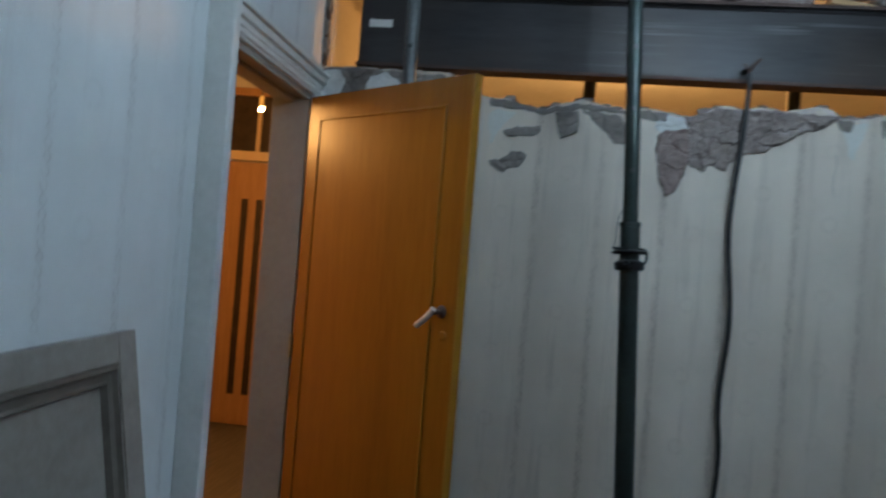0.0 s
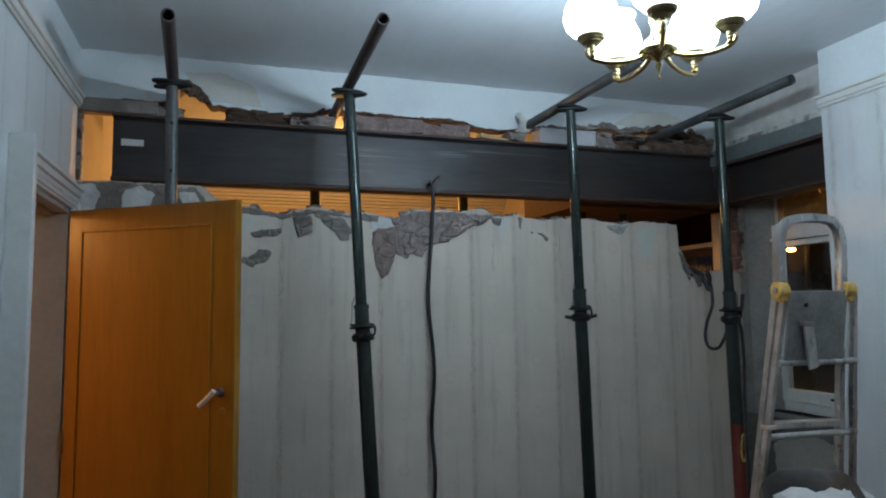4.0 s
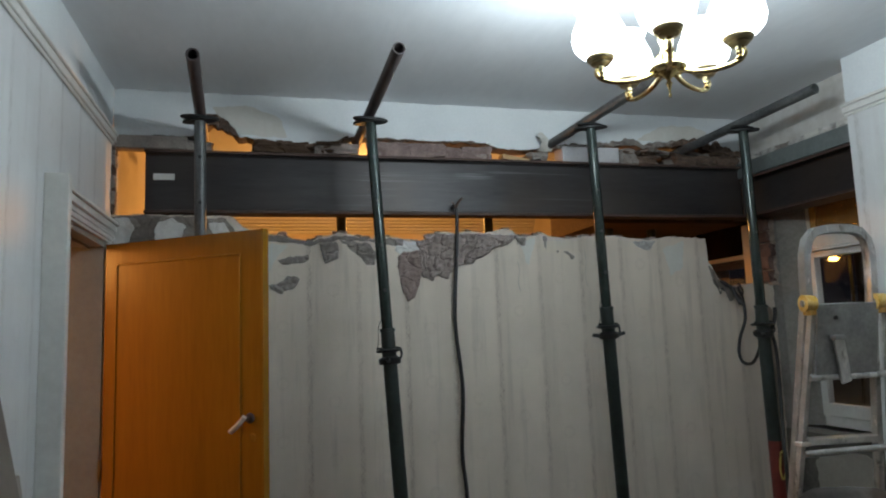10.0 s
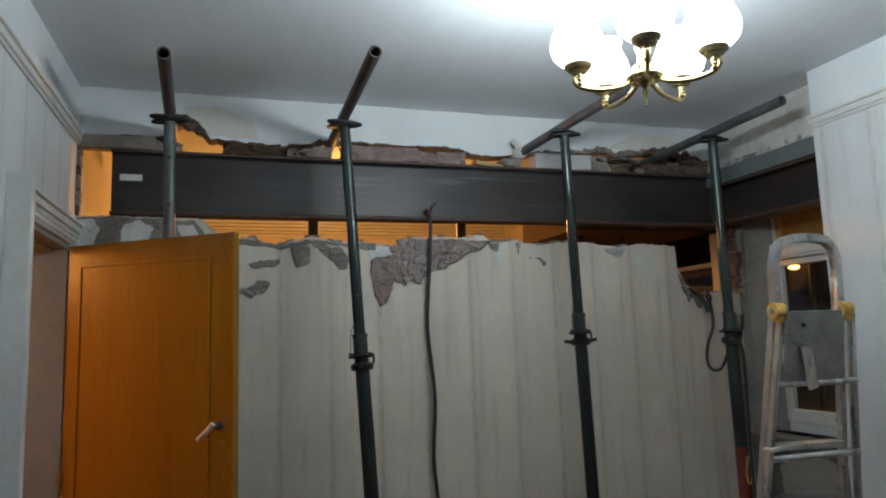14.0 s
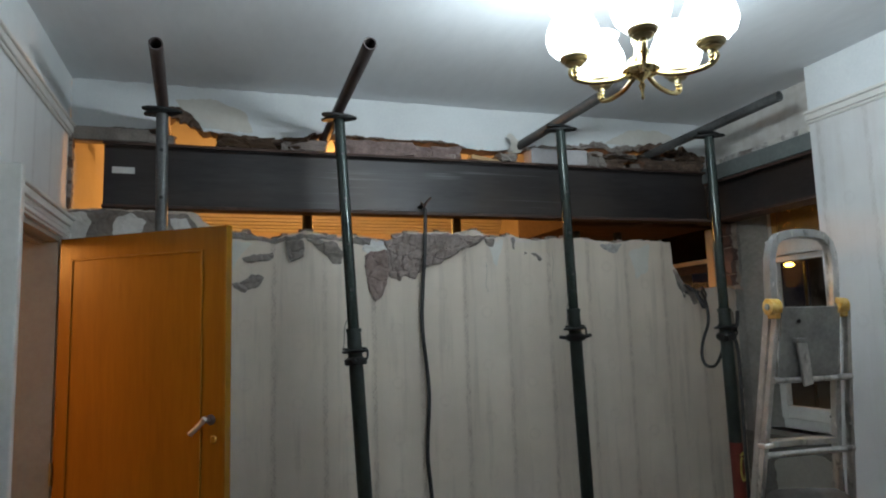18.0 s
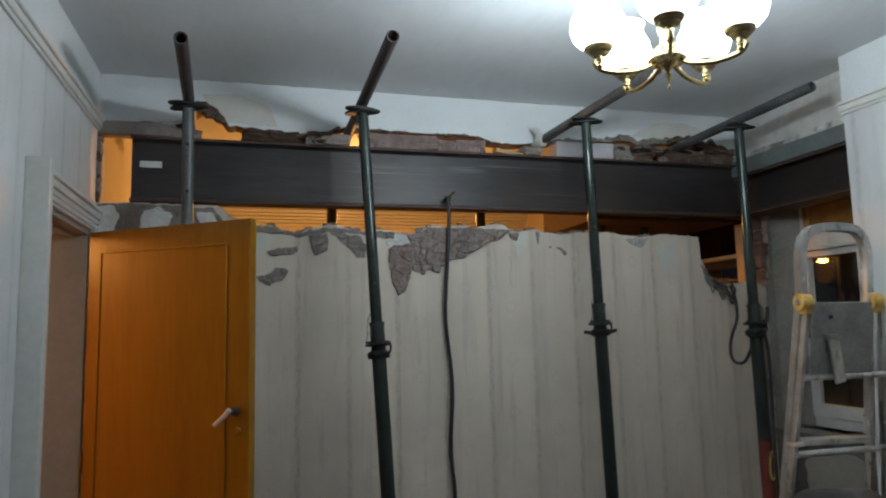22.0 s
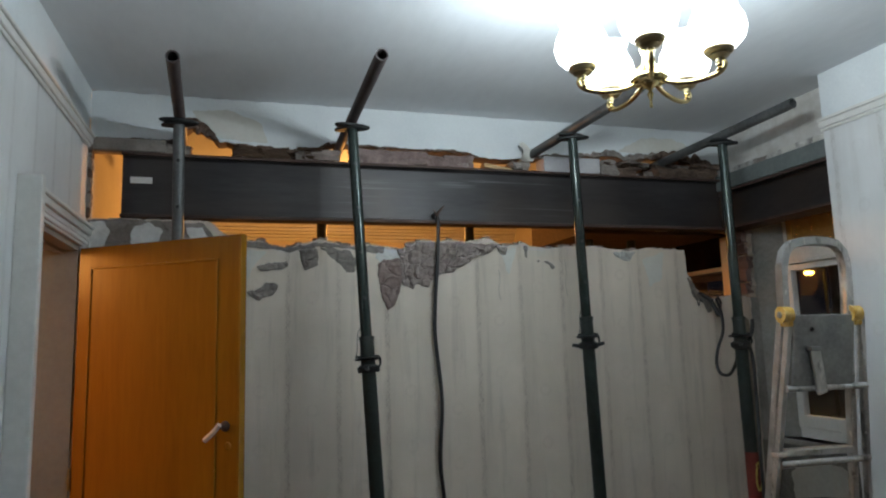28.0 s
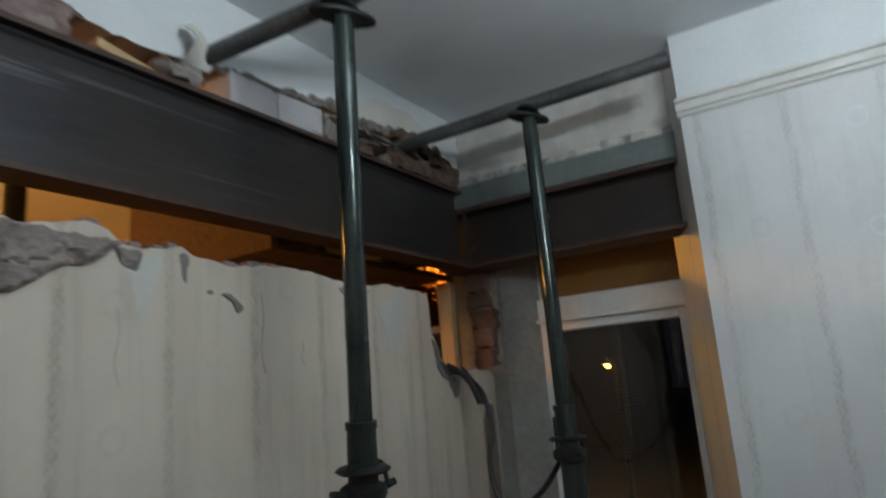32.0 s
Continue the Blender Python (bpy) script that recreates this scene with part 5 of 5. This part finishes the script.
for i, (x, z) in enumerate(prof):
    a, b = prof[max(i - 1, 0)], prof[min(i + 1, len(prof) - 1)]
    nx, nz = b[1] - a[1], a[0] - b[0]
    k = math.hypot(nx, nz)
    nx, nz = nx / k * 0.016, nz / k * 0.016
    y = 0.006 - (z - HZ) * 0.06 - 0.13 * x
    rows.append([bm.verts.new((x + nx * e, y + f, z + nz * e)) for e, f in ((-0.8, -0.015), (0.8, -0.015), (1.05, -0.007), (1.05, 0.007), (0.8, 0.015), (-0.8, 0.015))])
for r0, r1 in zip(rows, rows[1:]):
    for i in range(6):
        bm.faces.new((r0[i], r0[(i + 1) % 6], r1[(i + 1) % 6], r1[i]))
bm.faces.new(rows[0]), bm.faces.new(rows[-1][::-1])
part("hoop", bm, ALU, lad, "bent aluminium hand hoop", True)
part("platform", box((-0.122, -0.005, -0.240), (0.118, 0.004, -0.002), 0.003, m=pose(0.003, -0.026, HZ, 9.6, 0, -3)), ALU_PLATE, lad, "dull plate of the folded platform")
part("platform_hole", rod((-0.050, -0.014, HZ - 0.05), (-0.050, -0.024, HZ - 0.05), 0.007, seg=10), BLACK, lad)
channel((-0.012, 0.000, 1.355), (-0.048, -0.021, 1.505), 0.042, 0.010, ALU, "folding_strut", "pale folded strut of the platform")
part("strut_bracket", box((-0.070, -0.032, 1.498), (-0.028, -0.006, 1.514), 0.003), ALU_PLATE, lad)


def across(rail, z):
    """The two points of a pair of stiles at a height."""
    u = z / HZ
    return [((1 - u) * fx + u * tx, (1 - u) * fy + u * ty) for (fx, fy), (tx, ty) in rail.values()]

for k, z in enumerate((1.375, 1.125, 0.875, 0.625, 0.375)):
    (xa, ya), (xb, yb) = across(REAR, z)
    part("tread_bar", rod((xa, ya - 0.012, z), (xb, yb - 0.012, z), 0.011, seg=10), ALU, lad, smooth=True)
for z in (1.155, 0.90, 0.64, 0.38):
    (xa, ya), (xb, yb) = across(FRONT, z)
    bm = box((0.006, -0.040, -0.011), (math.hypot(xb - xa, yb - ya) - 0.006, 0.008, 0.011), 0.003)
    bmesh.ops.transform(bm, matrix=Matrix.Translation((xa, ya + 0.02, z)) @ Matrix.Rotation(math.atan2(yb - ya, xb - xa), 4, "Z"), verts=bm.verts)
    part("tread", bm, ALU, lad, "ribbed aluminium tread")
part("tread_clip", box((-0.172, 0.050, 1.150), (-0.128, 0.082, 1.166), 0.004), ACRYLIC, lad, "worn plastic tread clip")

# ---- things on the floor to the right ----
chair = thing("red_chair", (2.12, -1.42, 0), "faded red plastic chair with a rounded back", "chair")
bm = box((-0.19, -0.034, 0.50), (0.19, 0.034, 0.895), 0.032)
bmesh.ops.transform(bm, matrix=pose(0, 0, 0, -8, -5, 0), verts=bm.verts)
part("backrest", bm, RED, chair, smooth=True)
part("seat", box((-0.22, -0.40, 0.42), (0.22, 0.04, 0.46), 0.015), RED, chair, smooth=True)
for x, y in ((-0.19, -0.36), (0.19, -0.36), (-0.19, 0.0), (0.19, 0.0)):
    part("leg", rod((x * 1.1, y, 0), (x, y, 0.43), 0.014, 0.018, 10), RED, chair, smooth=True)
tagged(flesh("wooden_handle", rod((2.03, -1.50, 0.895), (2.21, -1.50, 0.80), 0.011, 0.011, 12), HALL_WOOD, True), "brown wooden tool handle leaning over the red chair", "tool handle")
crate = thing("red_bin", (2.165, -1.60, 0), "faded red plastic bin", "bin")
bm = box((-0.019, -0.034, 0), (0.019, 0.034, 0.985), 0.010)
part("body", bm, RED, crate, smooth=True)
sack = thing("rubble_sack", (2.335, -1.66, 0), "tall dark brown rubble sack filled to its folded rim", "sack")
bm = lathe([(0, 0), (0.125, 0.0), (0.140, 0.25), (0.140, 0.6), (0.140, 0.86), (0.152, 1.025), (0.144, 1.045), (0.130, 1.03), (0.122, 0.86), (0, 0.86)], 28)
for v in bm.verts:
    toward = (-0.71 * v.co.x - 0.70 * v.co.y) / 0.14
    v.co.z -= 0.10 * max(0.0, (toward + 0.75) / 1.75) * min(1.0, max(0.0, (v.co.z - 0.55) / 0.48))
    v.co += noise.noise_vector(v.co * 5) * 0.025 + noise.noise_vector(v.co * 17) * 0.008
part("sack", bm, RUBBER, sack, smooth=True)
bm = rough_lump((0.21, 0.19, 0.22), 55, 6, 0.20)
bmesh.ops.translate(bm, verts=bm.verts, vec=(0.035, -0.035, 0.885))
part("plaster_bag", bm, BAG, sack, "white plaster bag stuffed into the sack", True)

heap = thing("dust_sheet_heap", (2.70, -2.33, 0), "crumpled white plastic sheet heaped on cardboard boxes", "plastic sheet")
bm = bmesh.new()
bmesh.ops.create_grid(bm, x_segments=96, y_segments=84, size=0.5)
for v in bm.verts:
    x, y = v.co.x * 1.08, v.co.y * 0.98
    r = (abs(x / 0.46) ** 3.4 + abs(y / 0.42) ** 3.4) ** (1 / 3.4)
    z = 1.50 - 1.25 * max(0.0, r - 0.74) ** 1.15 - 0.03 * x
    p = Vector((x, y, 0))
    fold = abs(noise.noise(p * 4.2 + Vector((3, 1, 0)))) * 0.15 + abs(noise.noise(p * 9.5)) * 0.085 + abs(noise.noise(p * 21)) * 0.030 + noise.noise(p * 40) * 0.007
    q = Vector((x, y, z))
    push = noise.noise_vector(q * 5.0) * 0.085 + noise.noise_vector(q * 13.0) * 0.030
    v.co = Vector((x + push.x, y + push.y, z + fold - 0.10 + 0.4 * push.z))
part("sheet", bm, WHITE_BAG, heap, smooth=True)
carton = thing("cardboard_box", (2.80, -2.36, 0), "brown cardboard box under the white sheet", "box")
part("body", box((-0.41, -0.37, 0.55), (0.44, 0.37, 1.22), 0.006), CARD, carton)
for z, size in ((0.0, (0.20, 0.14, 0.66)), (0.661, (0.17, 0.11, 0.655))):
    stack = thing("cardboard_box", (3.06, -1.665, z), "pale cardboard carton with brown tape, stacked by the wall", "box", "stacked cartons")
    w, d, h = size
    part("body", box((-w / 2, -d / 2, 0), (w / 2, d / 2, h), 0.004), BAG, stack)
    part("tape", box((-w / 2 - 0.0015, -d / 2 - 0.0015, h - 0.042), (w / 2 + 0.0015, d / 2 + 0.0015, h - 0.004)), TAPE, stack, "brown parcel tape")
table = thing("work_table", (2.80, -2.36, 0), "plain wooden table under the boxes", "table")
part("tabletop", box((-0.47, -0.42, 0.52), (0.48, 0.42, 0.55), 0.004), TIMBER, table)
for x, y in ((-0.43, -0.37), (0.44, -0.37), (-0.43, 0.37), (0.44, 0.37)):
    part("leg", box((x - 0.025, y - 0.025, 0), (x + 0.025, y + 0.025, 0.52), 0.003), TIMBER, table)

# ---- joinery leaning on the left wall ----
old = thing("panelled_cupboard_door", (0.218, -1.312, 0), "old grey-painted panelled door leaning against the wall", "door")
old.rotation_euler = (0, radians(-8.7), 0)
OW, OH, OF = 0.70, 1.252, 0.062
for lo, hi in (((0, -OF, 0), (0.034, 0, OH)), ((0, -OW, 0), (0.034, -OW + OF, OH)), ((0, -OW + OF, OH - OF), (0.034, -OF, OH)), ((0, -OW + OF, 0), (0.034, -OF, 0.15))):
    part("frame_member", box(lo, hi, 0.003), GLOSS_GREY, old)
part("panel", box((0.008, -OW + OF, 0.15), (0.014, -OF, OH - OF)), GLOSS_GREY, old)


def sloped_bead(p0, p1, inward):
    """A moulding along the frame that falls from its face to the panel, mitred at both ends."""
    bm = bmesh.new()
    p0, p1, inward = Vector(p0), Vector(p1), Vector(inward)
    run = (p1 - p0).normalized()
    rows = []
    for d, h in ((0.0, 0.030), (0.010, 0.033), (0.016, 0.024), (0.030, 0.021), (0.036, 0.026), (0.042, 0.014)):
        rows.append([bm.verts.new(p + inward * d + run * (d * e) + Vector((h, 0, 0))) for p, e in ((p0, 1), (p1, -1))])
    for a, b in zip(rows, rows[1:]):
        bm.faces.new((a[0], a[1], b[1], b[0]))
    base = [bm.verts.new(p + inward * d + run * (d * e) + Vector((0.012, 0, 0))) for d in (0.0, 0.042) for p, e in ((p0, 1), (p1, -1))]
    bm.faces.new((base[0], base[1], rows[0][1], rows[0][0])), bm.faces.new((base[2], base[3], rows[-1][1], rows[-1][0])), bm.faces.new((base[0], base[1], base[3], base[2]))
    for e in (0, 1):
        bm.faces.new((base[e], *[r[e] for r in rows], base[2 + e]))
    # The shadow along the moulding is put into its darker colour.
    part("moulding", bm, DARK_GLOSS, old, "sloped moulding, painted darker for its shadow")


top, foot, side, hinge_side = OH - OF, 0.15, -OF, -OW + OF
sloped_bead((0, side, top), (0, hinge_side, top), (0, 0, -1))
sloped_bead((0, side, foot), (0, hinge_side, foot), (0, 0, 1))
sloped_bead((0, side, foot), (0, side, top), (0, -1, 0))
sloped_bead((0, hinge_side, foot), (0, hinge_side, top), (0, 1, 0))
lean = thing("leaning_door", (0.556, -2.15, 0), "old brown-grey painted door leaning on the wall", "door")
lean.rotation_euler = (0, radians(-11.9), 0)
part("leaf", box((0.0, -0.70, 0.0), (0.044, 0.0, 1.96), 0.003), DARK_GLOSS, lean)
part("panel", box((0.040, -0.58, 1.05), (0.047, -0.12, 1.80), 0.003), LINING, lean, "sunk brown panel")

# ---- the hall end: front door with a fanlight ----
front = thing("front_door", (-1.05, 2.30, 0), "varnished front door with narrow dark glass slots", "door")
part("leaf", box((-0.38, -0.045, 0.01), (0.40, 0.0, 2.0), 0.003), HALL_WOOD, front)
for x in (-0.20, -0.085, 0.03, 0.145):
    part("glass_slot", box((x - 0.026, -0.050, 0.24), (x + 0.026, -0.044, 1.72), 0.002), DARK_GLASS, front, "narrow dark glass slot")
part("case", box((-0.45, -0.06, 0.0), (-0.385, 0.0, 2.55), 0.004), HALL_WOOD, front)
part("case", box((0.405, -0.06, 0.0), (0.47, 0.0, 2.55), 0.004), HALL_WOOD, front)
part("transom", box((-0.385, -0.065, 2.01), (0.405, 0.0, 2.08), 0.004), PINE, front)
part("fanlight", box((-0.385, -0.02, 2.08), (0.405, -0.012, 2.50)), DARK_GLASS, front, "dark fanlight glass")
for x in (-0.14, 0.10):
    part("glazing_bar", box((x - 0.015, -0.035, 2.08), (x + 0.015, -0.012, 2.50), 0.003), PINE, front)
part("head", box((-0.45, -0.06, 2.50), (0.47, 0.0, 2.56), 0.004), HALL_WOOD, front)
pend = thing("hall_pendant", (-0.60, 0.86, 0), "small lit pendant lamp in the hall", "ceiling light")
part("flex", rod((0, 0, 2.20), (0, 0, H), 0.004, seg=8), WIRE, pend)
part("lampholder", rod((0, 0, 2.15), (0, 0, 2.21), 0.016, 0.012, 12), BRASS, pend, smooth=True)
part("bulb", lathe([(0, 2.125), (0.014, 2.128), (0.016, 2.135), (0.012, 2.150), (0, 2.152)], 14), WARM_BULB, pend, "lit bulb", True)

# Added fitting for the unseen hall light; no such pendant is known here.
hall = thing("hall_pendant", (-1.0, -0.07, -0.16), "unseen pendant bulb added for the warm light on the door", "ceiling light")
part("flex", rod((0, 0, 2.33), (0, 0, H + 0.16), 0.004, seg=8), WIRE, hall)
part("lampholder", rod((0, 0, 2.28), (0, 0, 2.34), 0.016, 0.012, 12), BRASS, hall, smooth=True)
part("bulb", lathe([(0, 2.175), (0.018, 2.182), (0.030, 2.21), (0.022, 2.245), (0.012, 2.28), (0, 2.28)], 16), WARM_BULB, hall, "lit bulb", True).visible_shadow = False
bulb = thing("back_room_pendant", (1.48, 1.6, 0), "bare warm bulb hanging in the next room", "ceiling light")
part("flex", rod((0, 0, 2.60), (0, 0, H), 0.004, seg=8), WIRE, bulb)
part("bulb", lathe([(0, 2.50), (0.014, 2.51), (0.020, 2.53), (0.015, 2.56), (0.009, 2.58), (0.009, 2.60), (0, 2.60)], 16), WARM_BULB, bulb, "lit bulb", True)

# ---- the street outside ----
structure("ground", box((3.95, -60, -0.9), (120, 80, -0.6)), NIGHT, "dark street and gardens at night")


def street_lamp(x, y, z, size=0.16, shine=STREET_GLOW):
    top = thing("street_lamp", (x, y, -0.6), "sodium street lamp glowing orange in the dark", "street lamp", "street lamps")
    h = z + 0.6
    part("column", rod((0, 0, 0), (0, 0, h + 0.1), 0.06, 0.04, 10), BLACK, top, smooth=True)
    part("arm", rod((0, 0, h + 0.1), (-0.5, 0, h + 0.14), 0.03, seg=8), BLACK, top)
    part("lantern", lathe([(0, -size * 0.5), (size * 0.7, -size * 0.35), (size, 0), (size * 0.6, size * 0.3), (0, size * 0.35)], 14, at=(-0.5, 0, h)), shine, top, "glowing orange lantern", True)
    return top


street_lamp(13.4, 3.7, 2.30, 0.07)
street_lamp(14.5, 3.12, 1.95, 0.06)
street_lamp(15.3, 10.8, 3.06, 0.13)
street_lamp(12.1, 4.6, 3.95, 0.60, NEAR_GLOW)
house = thing("house", (27, 12, -0.6), "dark house across the street with a lit window", "house")
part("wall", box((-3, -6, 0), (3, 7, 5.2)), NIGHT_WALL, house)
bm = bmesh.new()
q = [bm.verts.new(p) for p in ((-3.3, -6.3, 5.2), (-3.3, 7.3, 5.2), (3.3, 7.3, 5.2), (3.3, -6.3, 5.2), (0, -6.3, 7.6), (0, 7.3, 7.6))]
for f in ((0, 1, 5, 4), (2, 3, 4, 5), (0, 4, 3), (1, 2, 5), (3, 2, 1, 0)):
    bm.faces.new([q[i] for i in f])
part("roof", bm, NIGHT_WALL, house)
for y, z in ((-3.6, 0.9), (-3.6, 3.3), (3.0, 0.9), (3.0, 3.3)):
    lit = y < 0 and z < 1
    part("window", box((-3.04, y, z), (-2.98, y + (0.5 if lit else 1.4), z + (0.5 if lit else 1.2))), STREET_FACE if lit else DARK_GLASS, house, "lit window" if lit else "dark window")
